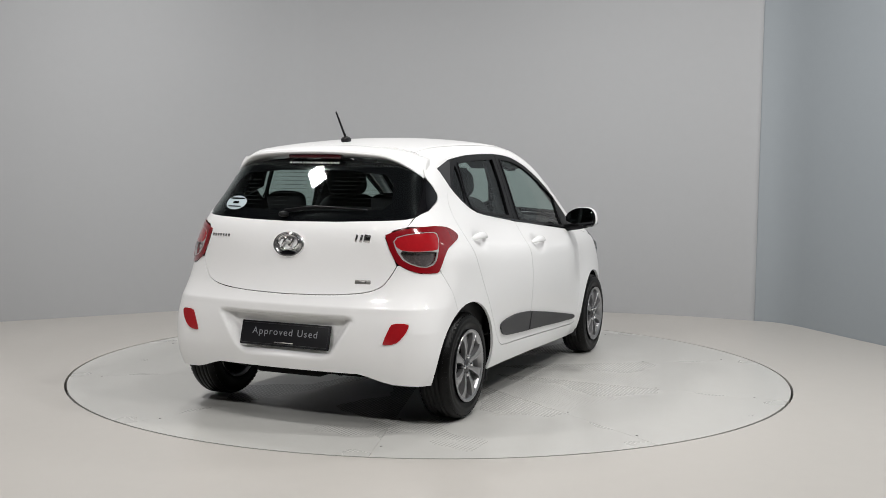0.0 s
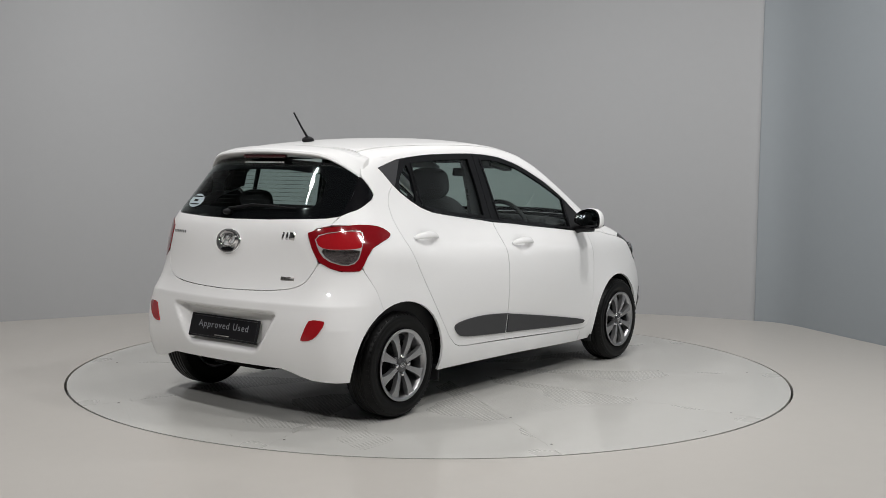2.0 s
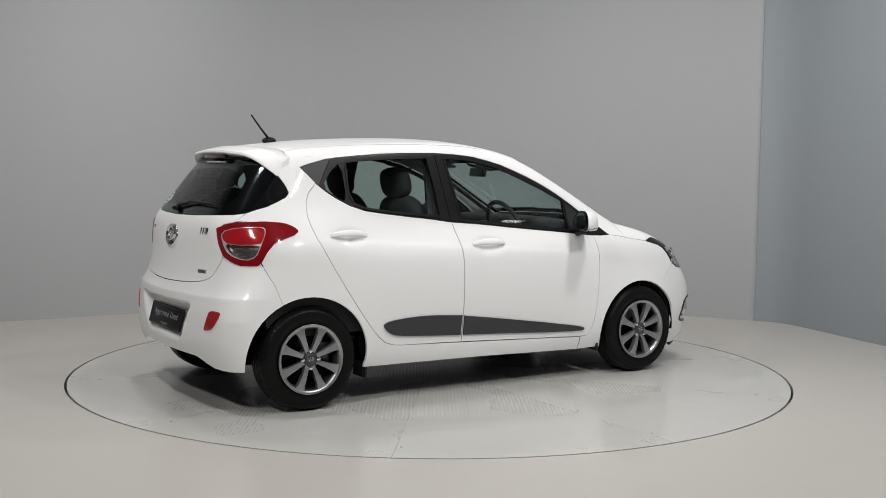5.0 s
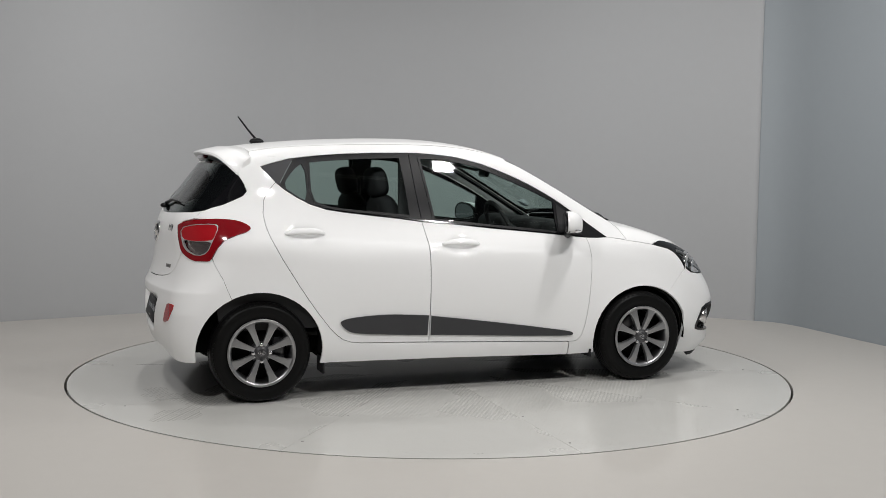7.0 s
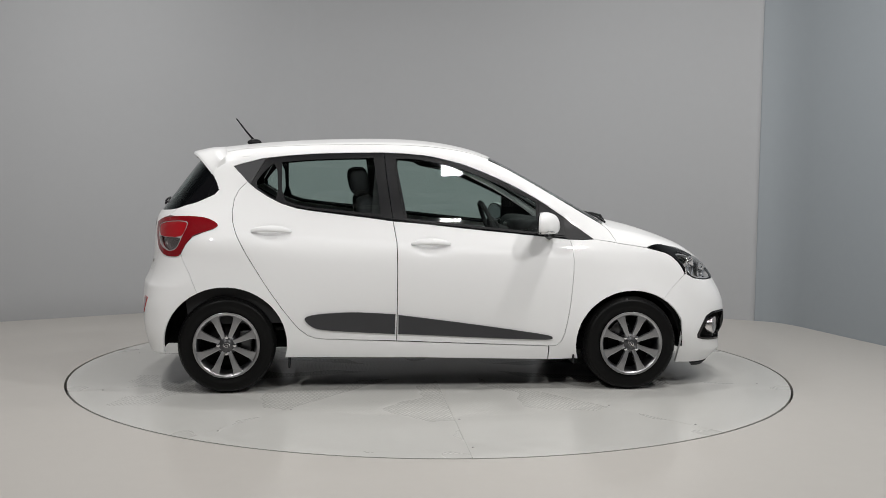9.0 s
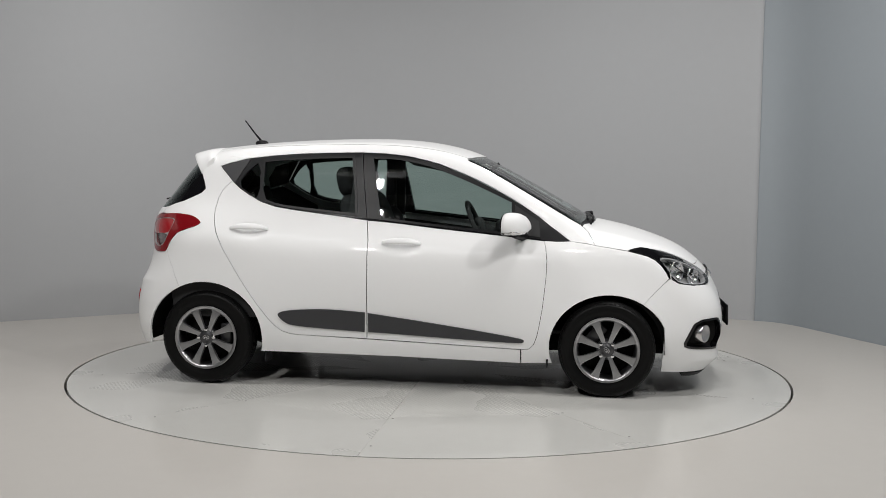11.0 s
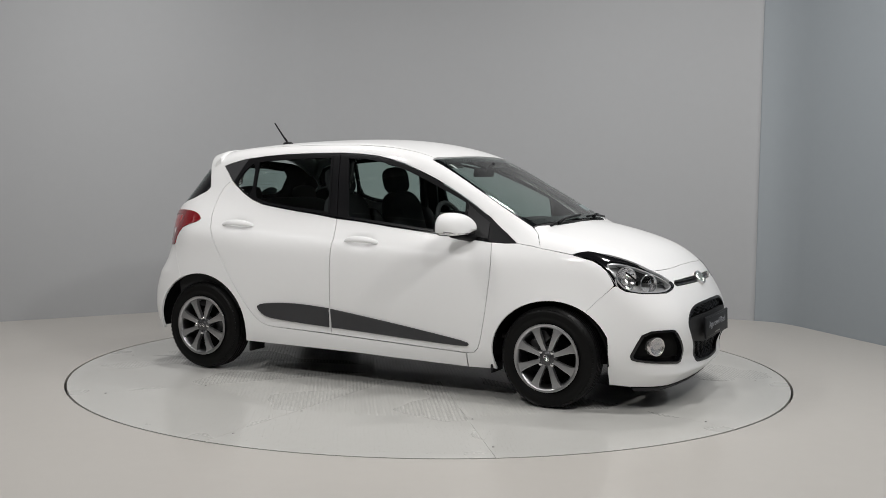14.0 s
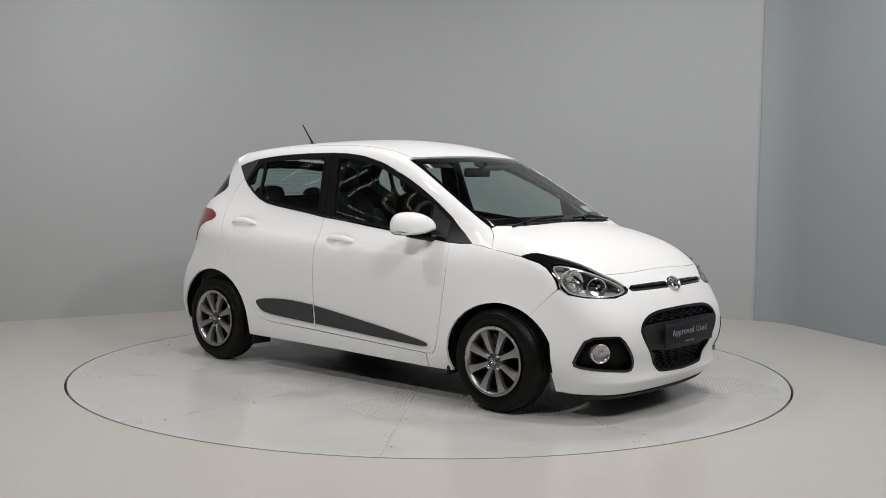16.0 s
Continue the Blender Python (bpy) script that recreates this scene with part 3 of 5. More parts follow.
# side windows
SPLIT_TOP = [(-0.233, 0.998), (-0.25, 1.12), (-0.268, 1.25), (-0.284, 1.40)]
trim_rear = B(*S_(SPLIT_TOP), *S_([q for q in DLO_TOP if -1.0 < q[0] < -0.29][::-1]), *S_([(-0.975, 1.359), (-1.020, 1.285), (-1.066, 1.206)]), *S_([q for q in DLO_LOW if -1.06 < q[0] < -0.24][::-1]))
corner_trim = B(*S_([(-0.975, 1.359), (-1.020, 1.285), (-1.066, 1.206), (-1.084, 1.222), (-1.12, 1.262), (-1.166, 1.310), (-1.10, 1.331), (-1.007, 1.355)]))
trim_front = B(*S_(SPLIT_TOP[::-1]), *S_([q for q in DLO_LOW if q[0] > -0.23][::-1]), *S_([q for q in DLO_TOP if q[0] > -0.28][::-1]))
quarter_glass = corner_cut(B(*S_([(-1.045, 1.202), (-0.985, 1.286), (-0.914, 1.342), (-0.905, 1.116), (-0.965, 1.146)])), 1)
rear_glass_hole = corner_cut(B(*S_([(-0.885, 1.337), (-0.62, 1.360), (-0.345, 1.369), (-0.318, 1.19), (-0.305, 1.034), (-0.48, 1.050), (-0.66, 1.067), (-0.79, 1.084), (-0.885, 1.118)])), 1, (0, 2, 4))
front_glass_hole = corner_cut(B(*S_([(-0.218, 1.366), (-0.10, 1.365), (-0.007, 1.352), (0.09, 1.333), (0.182, 1.306), (0.28, 1.270), (0.372, 1.232), (0.50, 1.176), (0.625, 1.117), (0.632, 0.935), (0.40, 0.957), (0.13, 0.983), (-0.152, 1.012)])), 1, (0, 8, 9, 12))
pair("rear_window_trim", trim_rear, BLACK, rear_doors, holes=[quarter_glass, rear_glass_hole], step=0.03, gap=0.002)
pair("corner_trim", corner_trim, STRIP, car, step=0.03, gap=0.002, label="grained dark plastic corner behind the rear door window")
pair("front_window_trim", trim_front, BLACK, front_doors, holes=[front_glass_hole], step=0.03, gap=0.002)


def window(name, outline, doors, material=GLASS):
    for ob in pair(name, outline, material, doors, out=-0.006, gap=-0.006, lip=0):
        ob.visible_shadow = False


def seal(hole, doors):
    """A raised glossy rubber lip round a window."""
    line = spaced(hole, 0.012)
    pair("window_lip", [tuple(q) for q in pushed(line, -0.011)], BLACK, doors, holes=[[tuple(q) for q in pushed(line, 0.002)]], out=0.0045, lip=0.006, gap=0, step=0.02, fine=0.012)


for hole, doors in ((rear_glass_hole, rear_doors), (front_glass_hole, front_doors)):
    seal(hole, doors)
window("quarter_window", quarter_glass, rear_doors)
window("rear_door_window", rear_glass_hole, rear_doors)
window("front_door_window", front_glass_hole, front_doors)
# bright weather strips under the windows
pair("window_seal", B(*S_([(0.80, 0.907), (0.607, 0.927), (0.173, 0.967), (-0.237, 1.010), (-0.524, 1.040), (-0.80, 1.077), (-0.80, 1.069), (-0.524, 1.032), (-0.237, 1.002), (0.173, 0.959), (0.607, 0.919), (0.80, 0.899)])), GLOSSY, car, out=0.003, gap=0, lip=0.006)

# door strips
pair("rear_door_strip", corner_cut(B(*S_([(-0.756, 0.432), (-0.735, 0.452), (-0.671, 0.464), (-0.55, 0.473), (-0.425, 0.475), (-0.219, 0.462), (-0.222, 0.340), (-0.45, 0.352), (-0.66, 0.366), (-0.715, 0.388)])), 2, (5, 6)), STRIP, rear_doors, out=0.009, lip=0.012, label="dark grey textured door strip")
pair("front_door_strip", corner_cut(B(*S_([(-0.206, 0.459), (-0.055, 0.440), (0.12, 0.417), (0.288, 0.394), (0.5, 0.363), (0.70, 0.333), (0.722, 0.318), (0.708, 0.300), (0.5, 0.307), (0.29, 0.316), (-0.052, 0.334), (-0.205, 0.340)])), 2, (0, 11)), STRIP, front_doors, out=0.009, lip=0.012, label="dark grey textured door strip")

# tail
bumper = B(*GATE, E(-0.588, 0.827), E(-0.63, 0.803), E(-0.676, 0.787), S(-1.475, 0.788), S(-1.459, 0.803), S(-1.449, 0.784), S(-1.40, 0.69), *REAR_ARCH_TAIL, E(-0.70, 0.232), E(-0.58, 0.238), E(-0.52, 0.252), E(-0.46, 0.272), E(-0.41, 0.284), E(-0.2, 0.284), E(0, 0.284))
sheet("rear_bumper", mirrored(bumper, "belt", -1), PAINT, car, step=0.013, gap=0.0005)
gate = B(*GATE, *GATE_SIDE, *GLASS_LOW)
tailgate = sheet("tailgate", mirrored(gate, "belt", -1), PAINT, car, gap=0.0036, step=0.025)
REAR_GLASS = flow([E(0, 1.036), E(-0.25, 1.040), E(-0.444, 1.048), E(-0.57, 1.054), E(-0.615, 1.064), E(-0.598, 1.17), E(-0.572, 1.272), E(-0.50, 1.312), E(-0.417, 1.331), E(-0.16, 1.349), E(0, 1.352)], 3)
rear_glass = mirrored(B(*REAR_GLASS), "belt", -1)
clear = mirrored(B(E(0, 1.085), E(-0.30, 1.09), E(-0.47, 1.10), E(-0.505, 1.135), E(-0.475, 1.24), E(-0.42, 1.285), E(-0.2, 1.305), E(0, 1.308)), "belt", -1)
ob = sheet("rear_window", rear_glass, DARKGLASS, tailgate, out=-0.003, lip=0, label="dark tinted heated rear window")
ob.visible_shadow = False
sheet("rear_window_border", rear_glass, GLOSSY, tailgate, holes=[clear], out=-0.007, lip=0.004, gap=-0.006)
FIN = corner_cut(B(E(-0.620, 1.070), E(-0.606, 1.16), E(-0.580, 1.262), S(-1.287, 1.256), S(-1.264, 1.212), S(-1.250, 1.170), S(-1.272, 1.148), S(-1.322, 1.126), S(-1.38, 1.099), S(-1.435, 1.083)), 1, (0, 2))
pair("window_corner", FIN, GLOSSY, car, out=-0.002, gap=-0.002)
for k in range(9):
    z = 1.115 + 0.021 * k
    w = 0.46 - 0.006 * k
    line = [E(-w + 2 * w * j / 16, z) for j in range(17)]
    part("heating_wire", tube([p + slope(p[None])[0] * -0.0045 for p in line], 0.0008, 4), DULL, tailgate)


def spoiler():
    """The white lip that runs on from the roof over the rear window."""
    bm = bmesh.new()
    rows = []
    for i in range(41):
        y = -0.572 + 1.144 * i / 40
        a = abs(y) / 0.572
        drop = 0.088 * max(0, (a - 0.60) / 0.40) ** 2.2
        top = T(-1.225, max(min(y, 0.50), -0.50))
        z0 = top[2] - 0.19 * max(0, abs(y) - 0.50) ** 0.9
        tip_x, tip_z = -1.446 + 0.15 * a ** 3.2, 1.404 - 0.040 * a * a - drop
        back_x = -1.345 + 0.06 * a ** 3
        ring = [(-1.215, z0 - 0.002), ((-1.215 + tip_x) / 2, (z0 + tip_z) / 2 + 0.008), (tip_x + 0.03, tip_z + 0.005), (tip_x + 0.006, tip_z - 0.002), (tip_x, tip_z - 0.012), (tip_x + 0.008, tip_z - 0.022), (back_x - 0.01, tip_z - 0.034), (back_x + 0.05, tip_z - 0.04), (-1.215, z0 - 0.04)]
        rows.append([bm.verts.new((x, y, z)) for x, z in ring])
    for a, b in zip(rows, rows[1:]):
        for k in range(len(a)):
            f = bm.faces.new((a[k], b[k], b[(k + 1) % len(a)], a[(k + 1) % len(a)]))
            f.smooth = k != 3
    bm.faces.new(rows[0])
    bm.faces.new(rows[-1])
    bmesh.ops.recalc_face_normals(bm, faces=bm.faces)
    return bm


part("spoiler", spoiler(), PAINT, tailgate)
brake = block(0.03, 0.32, 0.026, pose(-1.412, 0, 1.368), 0.010, 3)
part("high_brake_light", brake, DEEPRED, tailgate, "dark red high brake light")

# nose
nose = B(*HOOD_EDGE, F(-0.452, 0.737), F(-0.405, 0.692), F(-0.43, 0.668), F(-0.52, 0.648), S(1.68, 0.650), S(1.60, 0.662), S(1.55, 0.690), S(1.537, 0.684), S(1.47, 0.62), *FRONT_ARCH_NOSE, S(1.54, 0.142), S(1.60, 0.138),
         F(-0.575, 0.137), F(-0.35, 0.135), F(0, 0.135))
slot = mirrored(B(F(0, 0.712), F(-0.2, 0.711), F(-0.37, 0.706), F(-0.40, 0.692), F(-0.385, 0.676), F(-0.2, 0.677), F(0, 0.677)), "belt", 1)
grille_half = B(*flow([F(0, 0.578), F(-0.2, 0.573), F(-0.30, 0.562), F(-0.375, 0.535), F(-0.42, 0.485), F(-0.40, 0.430), F(-0.33, 0.345), F(-0.25, 0.255), F(-0.19, 0.236), F(0, 0.228)], 3))
grille = mirrored(grille_half, "belt", 1)
fog_r = corner_cut(B(S(1.625, 0.300), S(1.66, 0.372), S(1.703, 0.452), F(-0.585, 0.462), F(-0.55, 0.455), F(-0.49, 0.37), F(-0.44, 0.295), F(-0.47, 0.262), F(-0.57, 0.272), S(1.68, 0.282)), 1)
fog_l = [(2 * HALF - u, z) for u, z in fog_r]
sheet("front_bumper", mirrored(nose, "belt", 1), PAINT, car, holes=[slot, grille, fog_r, fog_l], step=0.020, gap=0.0002)
sheet("front_lip", mirrored(B(F(0, 0.132), F(-0.35, 0.132), F(-0.575, 0.134), S(1.62, 0.134), S(1.63, 0.112), F(-0.56, 0.108), F(-0.35, 0.105), F(0, 0.105)), "belt", 1), DULL, car, out=0.004, lip=0.03)
# dark inner shell behind all gaps
shell_low = [(-HALF + 2 * HALF * k / 60, 0.30) for k in range(61)]
shell_high = [(HALF - 2 * HALF * k / 60, 0.88) for k in range(61)]
wells = [B(*arch(cx, 0.285, rx + 0.004, rz + 0.004, 0, 342, 20)) for cx, rx, rz in ((-1.2, 0.352, 0.332), (1.188, 0.328, 0.310))]
nosehole = B(S(1.36, 0.855), S(1.5, 0.83), S(1.66, 0.72), F(-0.36, 0.70), F(-0.36, 0.64), S(1.6, 0.64), S(1.5, 0.68), S(1.45, 0.78))
pair("inner_shell", shell_low + shell_high, VOID, car, holes=wells + [nosehole], out=-0.026, lip=0, gap=0, step=0.05, fine=0.03)
sheet("bonnet_frame", mirrored(A(T(1.14, 0), T(1.10, -0.55), T(1.40, -0.55), T(1.66, -0.42), T(1.70, 0)), "lid"), VOID, car, "lid", out=-0.03, lip=0, gap=0, step=0.06)
# ---- wheels ----
def tyre():
    profile = [(0.178, -0.080), (0.190, -0.090), (0.205, -0.096), (0.222, -0.0985), (0.224, -0.0995), (0.240, -0.0985), (0.255, -0.0955), (0.257, -0.0965), (0.268, -0.091), (0.278, -0.082), (0.286, -0.072), (0.2905, -0.058)]
    for g in (-0.040, -0.012, 0.016, 0.044):
        profile += [(0.2915, g - 0.009), (0.2915, g - 0.004), (0.285, g - 0.003), (0.285, g + 0.003), (0.2915, g + 0.004)]
    profile += [(0.2905, 0.058), (0.286, 0.072), (0.278, 0.082), (0.255, 0.0955), (0.22, 0.098), (0.190, 0.090), (0.178, 0.080), (0.178, -0.080)]
    bm = lathe([(r if r < 0.19 else 0.19 + (r - 0.19) * 0.89, y * 0.90) for r, y in profile], 72)
    return closed(bm)


def tread_blocks():
    """Cuts across the tread's shoulders, as thin dark ribs."""
    parts = []
    for k in range(60):
        a = 2 * math.pi * k / 60
        for y in (-0.066, 0.066):
            m = Matrix.Rotation(a, 4, "Y") @ Matrix.Translation((0.2660, y, 0)) @ pose(0, 0, 0, 0, 0, 30 if y > 0 else -30)
            b = bmesh.new()
            bmesh.ops.create_cube(b, size=1, matrix=m @ Matrix.Diagonal((0.014, 0.026, 0.016, 1)))
            parts.append(b)
    return joined(*parts)


def rim_barrel():
    profile = [(0.186, -0.094), (0.190, -0.096), (0.190, -0.090), (0.182, -0.084), (0.176, -0.06), (0.168, -0.02), (0.168, 0.06), (0.182, 0.085), (0.160, 0.06), (0.158, -0.02), (0.164, -0.07), (0.172, -0.090), (0.180, -0.0955), (0.186, -0.0955)]
    return closed(lathe(profile, 72))


def spoke(face):
    """One spoke along +z, widening outwards, or its bright machined face."""
    bm = bmesh.new()
    rows = []
    for i in range(9):
        t = i / 8
        r = 0.034 + (0.177 - 0.034) * t
        w = 0.0105 + 0.0120 * t ** 1.3 + 0.011 * (max(0, t - 0.75) / 0.25) ** 2
        y = -0.072 - 0.018 * math.sin(math.pi * min(t * 0.62 + 0.08, 1)) - 0.003 * t
        if face:
            w = w * 0.97
            ring = [(-w, y - 0.0014), (-w + 0.0042 * (0.55 + 0.5 * t), y - 0.0018), (-w + 0.0042 * (0.55 + 0.5 * t), y + 0.001), (-w, y + 0.001)]
        else:
            ring = [(-w, y), (w, y), (w * 1.03, y + 0.026), (-w * 1.03, y + 0.026)]
        rows.append([bm.verts.new((x, yy, r)) for x, yy in ring])
    for a, b in zip(rows, rows[1:]):
        for k in range(4):
            f = bm.faces.new((a[k], b[k], b[(k + 1) % 4], a[(k + 1) % 4]))
            f.smooth = False
    bm.faces.new(rows[0])
    bm.faces.new(rows[-1])
    bmesh.ops.recalc_face_normals(bm, faces=bm.faces)
    return bm


def spoke_face():
    """Both bright edges of a spoke's face."""
    one, two = spoke(True), spoke(True)
    bmesh.ops.scale(two, vec=(-1, 1, 1), verts=two.verts)
    bmesh.ops.reverse_faces(two, faces=two.faces)
    return joined(one, two)


def emblem(sx, sy, thick):
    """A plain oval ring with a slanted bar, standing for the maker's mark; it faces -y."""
    n, parts = 40, []
    ring = bmesh.new()
    rows = []
    for r, y in ((1.0, 0), (0.97, -thick), (0.86, -thick), (0.82, 0)):
        rows.append([ring.verts.new((sx * r * math.cos(2 * math.pi * k / n), y, sy * r * math.sin(2 * math.pi * k / n))) for k in range(n)])
    for a, b in zip(rows, rows[1:]):
        for k in range(n):
            f = ring.faces.new((a[k], a[(k + 1) % n], b[(k + 1) % n], b[k]))
            f.smooth = True
    bmesh.ops.recalc_face_normals(ring, faces=ring.faces)
    parts.append(ring)
    for x, lean in ((-0.36, 22), (0.36, 22)):
        parts.append(block(sx * 0.2, thick, sy * 1.3, pose(x * sx, -thick / 2, 0, 0, lean, 0), thick * 0.3, 1))
    parts.append(block(sx * 0.75, thick, sy * 0.2, pose(0, -thick / 2, 0, 0, -14, 0), thick * 0.3, 1))
    return joined(*parts)


def wheel(x, y, turn):
    """A road wheel: bright-edged eight-spoke alloy, tyre, bolts and brake disc; its face looks to -y."""
    rim = part("wheel", rim_barrel(), ALLOY, car, "eight-spoke alloy wheel with dark pockets")
    rim.matrix_local = pose(x, y, 0.2815 if x < 0 else 0.2800) @ Matrix.Rotation(math.pi if y > 0 else 0, 4, "Z") @ Matrix.Rotation(radians(turn), 4, "Y")
    part("tyre", tyre(), RUBBER, rim, "black rubber tyre")
    tagged(part("tyre_tread", tread_blocks(), RUBBER, rim), kind="stuff")
    body_mesh, face_mesh = None, None
    for k in range(8):
        a = Matrix.Rotation(2 * math.pi * (k + 0.5) / 8, 4, "Y")
        if k == 0:
            s, f = part("spoke", spoke(False), SPOKE, rim), part("spoke_edge", spoke_face(), ALLOY, rim)
            body_mesh, face_mesh = s.data, f.data
        else:
            s, f = new("spoke", body_mesh), new("spoke_edge", face_mesh)
            s.parent = f.parent = rim
        s.matrix_local = f.matrix_local = a
    part("hub", closed(lathe([(0.0005, -0.088), (0.022, -0.088), (0.026, -0.086), (0.028, -0.082), (0.040, -0.080), (0.054, -0.074), (0.060, -0.060), (0.06, 0.0)], 32)), GUNMETAL, rim)
    mark = part("hub_emblem", emblem(0.020, 0.013, 0.002), CHROME, rim)
    mark.matrix_local = pose(0, -0.0875, 0)
    bolt_mesh = None
    for k in range(4):
        b = part("bolt", closed(lathe([(0.0005, -0.092), (0.009, -0.092), (0.0115, -0.088), (0.0125, -0.070)], 12)), CHROME, rim) if k == 0 else new("bolt", bolt_mesh)
        bolt_mesh = b.data
        b.parent = rim
        b.matrix_local = Matrix.Rotation(math.pi / 2 * k, 4, "Y") @ Matrix.Translation((0, 0, 0.047))
    # disc and backing are coloured black for the shade in the spoke pockets
    part("brake_disc", closed(lathe([(0.03, -0.035), (0.07, -0.035), (0.075, -0.01), (0.122, -0.01), (0.122, 0.01), (0.05, 0.01)], 40)), VOID, rim)
    part("caliper", block(0.07, 0.06, 0.12, pose(0.105 if x < 0 else -0.105, -0.005, 0.02), 0.012), GUNMETAL, rim)
    part("backing", closed(lathe([(0.0, 0.02), (0.165, 0.02), (0.165, 0.03), (0.0, 0.03)], 32)), VOID, rim)
    return rim


for x, y, turn in ((-1.1925, -0.712, 0), (1.1925, -0.705, 45), (-1.1925, 0.712, 20), (1.1925, 0.705, 10)):
    wheel(x, y, turn)


def liner(cx, rx, rz, side):
    """The dark hollow above a wheel."""
    bm = bmesh.new()
    rows = []
    for y in (0.74, 0.66, 0.50):
        row = []
        for k in range(25):
            a = radians(-6 + 192 * k / 24)
            row.append(bm.verts.new((cx + (rx + 0.01) * math.cos(a), side * (y - 0.0), 0.285 + (rz + 0.01) * math.sin(a))))
        rows.append(row)
    for a, b in zip(rows, rows[1:]):
        for k in range(24):
            f = bm.faces.new((a[k], a[k + 1], b[k + 1], b[k]))
            f.smooth = True
    bm.faces.new(rows[-1])
    return bm


for cx, rx, rz in ((-1.2, 0.352, 0.332), (1.188, 0.328, 0.310)):
    for side in (-1, 1):
        part("wheel_liner", liner(cx, rx, rz, side), VOID, car)
# underbody, exhaust, axle and mud flaps
part("underbody", block(3.0, 0.95, 0.10, pose(0.05, 0, 0.265), 0.02), VOID, car)
part("underbody", block(1.62, 1.38, 0.08, pose(0, 0, 0.225), 0.02), VOID, car)
part("underbody", block(0.22, 1.0, 0.08, pose(-1.52, 0, 0.345), 0.02), VOID, car)
part("exhaust", tube([(-0.6, -0.15, 0.21), (-1.2, -0.2, 0.2), (-1.45, -0.25, 0.25), (-1.62, -0.27, 0.27)], 0.018), VOID, car)
part("silencer", block(0.22, 0.42, 0.12, pose(-1.42, 0.1, 0.27), 0.03, 3), VOID, car)
part("rear_axle", tube([(-1.1, -0.6, 0.24), (-1.1, 0.6, 0.24)], 0.04), VOID, car)
for y in (-0.69, 0.69):
    part("mud_flap", block(0.012, 0.15, 0.09, pose(-0.835, y, 0.185), 0.004), DULL, car)
    part("mud_flap", block(0.012, 0.15, 0.05, pose(0.85, y, 0.185), 0.004), DULL, car)
# ---- lamps, grilles, badges and plates ----
# tail lamps
LAMP_LINE = B(*LAMP)
INNER = corner_cut(B(E(-0.548, 0.962), E(-0.62, 0.985), S(-1.43, 0.992), S(-1.41, 0.975), S(-1.445, 0.90), S(-1.475, 0.832), E(-0.69, 0.812), E(-0.61, 0.842), E(-0.572, 0.895)), 1)
UPPER = corner_cut(B(E(-0.555, 0.957), E(-0.62, 0.979), S(-1.438, 0.986), S(-1.42, 0.972), S(-1.44, 0.920), S(-1.455, 0.902), E(-0.64, 0.898), E(-0.578, 0.908)), 1)
LOWER = corner_cut(B(E(-0.583, 0.900), E(-0.64, 0.891), S(-1.457, 0.894), S(-1.465, 0.87), S(-1.481, 0.838), E(-0.69, 0.819), E(-0.617, 0.848)), 1)
UPPER, LOWER = ([tuple(q) for q in pushed(spaced(line, 0.008), -0.0028)] for line in (UPPER, LOWER))
SMOKE = pane("smoked_lens", (0.93, 0.88, 0.88), 1.5)
for m in (False, True):
    lamp = sheet("tail_lamp", LAMP_LINE, MIDRED, car, out=0.005, lip=0.022, step=0.022, mirror=m, holes=[INNER], fine=0.01, gap=0.0005, label="red wraparound tail lamp with a clear lower section")
    # chrome surround, with the reflected brightness painted in as grey
    sheet("lamp_edge", INNER, LAMPGREY, lamp, out=0.004, lip=0.012, step=0.02, mirror=m, holes=[UPPER, LOWER], fine=0.008, gap=0.0, label="chrome lamp surround, its bright reflections put into a grey colour")
    sheet("brake_lens", UPPER, RED, lamp, out=0.002, lip=0.0, step=0.018, mirror=m, fine=0.008, gap=0.0)
    sheet("reversing_lens", LOWER, SMOKE, lamp, out=0.003, lip=0.0, step=0.018, mirror=m, fine=0.008, gap=0.0, label="clear smoked reversing lens")
    sheet("reversing_bowl", LOWER, FACETS, lamp, out=-0.018, lip=0.0, step=0.012, mirror=m, fine=0.008, gap=-0.004)
REFLECTOR = corner_cut(B(E(-0.573, 0.522), E(-0.59, 0.552), E(-0.668, 0.552), E(-0.675, 0.53), E(-0.645, 0.475), E(-0.61, 0.445), E(-0.545, 0.437), E(-0.548, 0.46)), 1)
pair("rear_reflector", REFLECTOR, RED, car, out=0.005, lip=0.02, step=0.02, fine=0.01, label="red bumper reflector")

# headlamps
HOUSING = corner_cut(B(S(1.302, 0.848), S(1.335, 0.866), S(1.385, 0.872), T(1.467, -0.636), T(1.57, -0.581), T(1.67, -0.524), F(-0.455, 0.735), F(-0.398, 0.692), F(-0.43, 0.666), F(-0.52, 0.648), S(1.68, 0.650), S(1.60, 0.662), S(1.55, 0.694),
                       S(1.528, 0.735), S(1.497, 0.772), S(1.462, 0.80), S(1.417, 0.824)), 1, (0,))
LENSLINE = corner_cut(B(S(1.475, 0.812), S(1.52, 0.822), T(1.60, -0.578), T(1.69, -0.507), F(-0.44, 0.722), F(-0.412, 0.691), F(-0.44, 0.672), F(-0.53, 0.656), S(1.68, 0.657), S(1.605, 0.669), S(1.565, 0.700), S(1.535, 0.745)), 1)
BOWLS = ((1.60, -0.635, 0.735, 0.062), (1.70, -0.545, 0.705, 0.05))


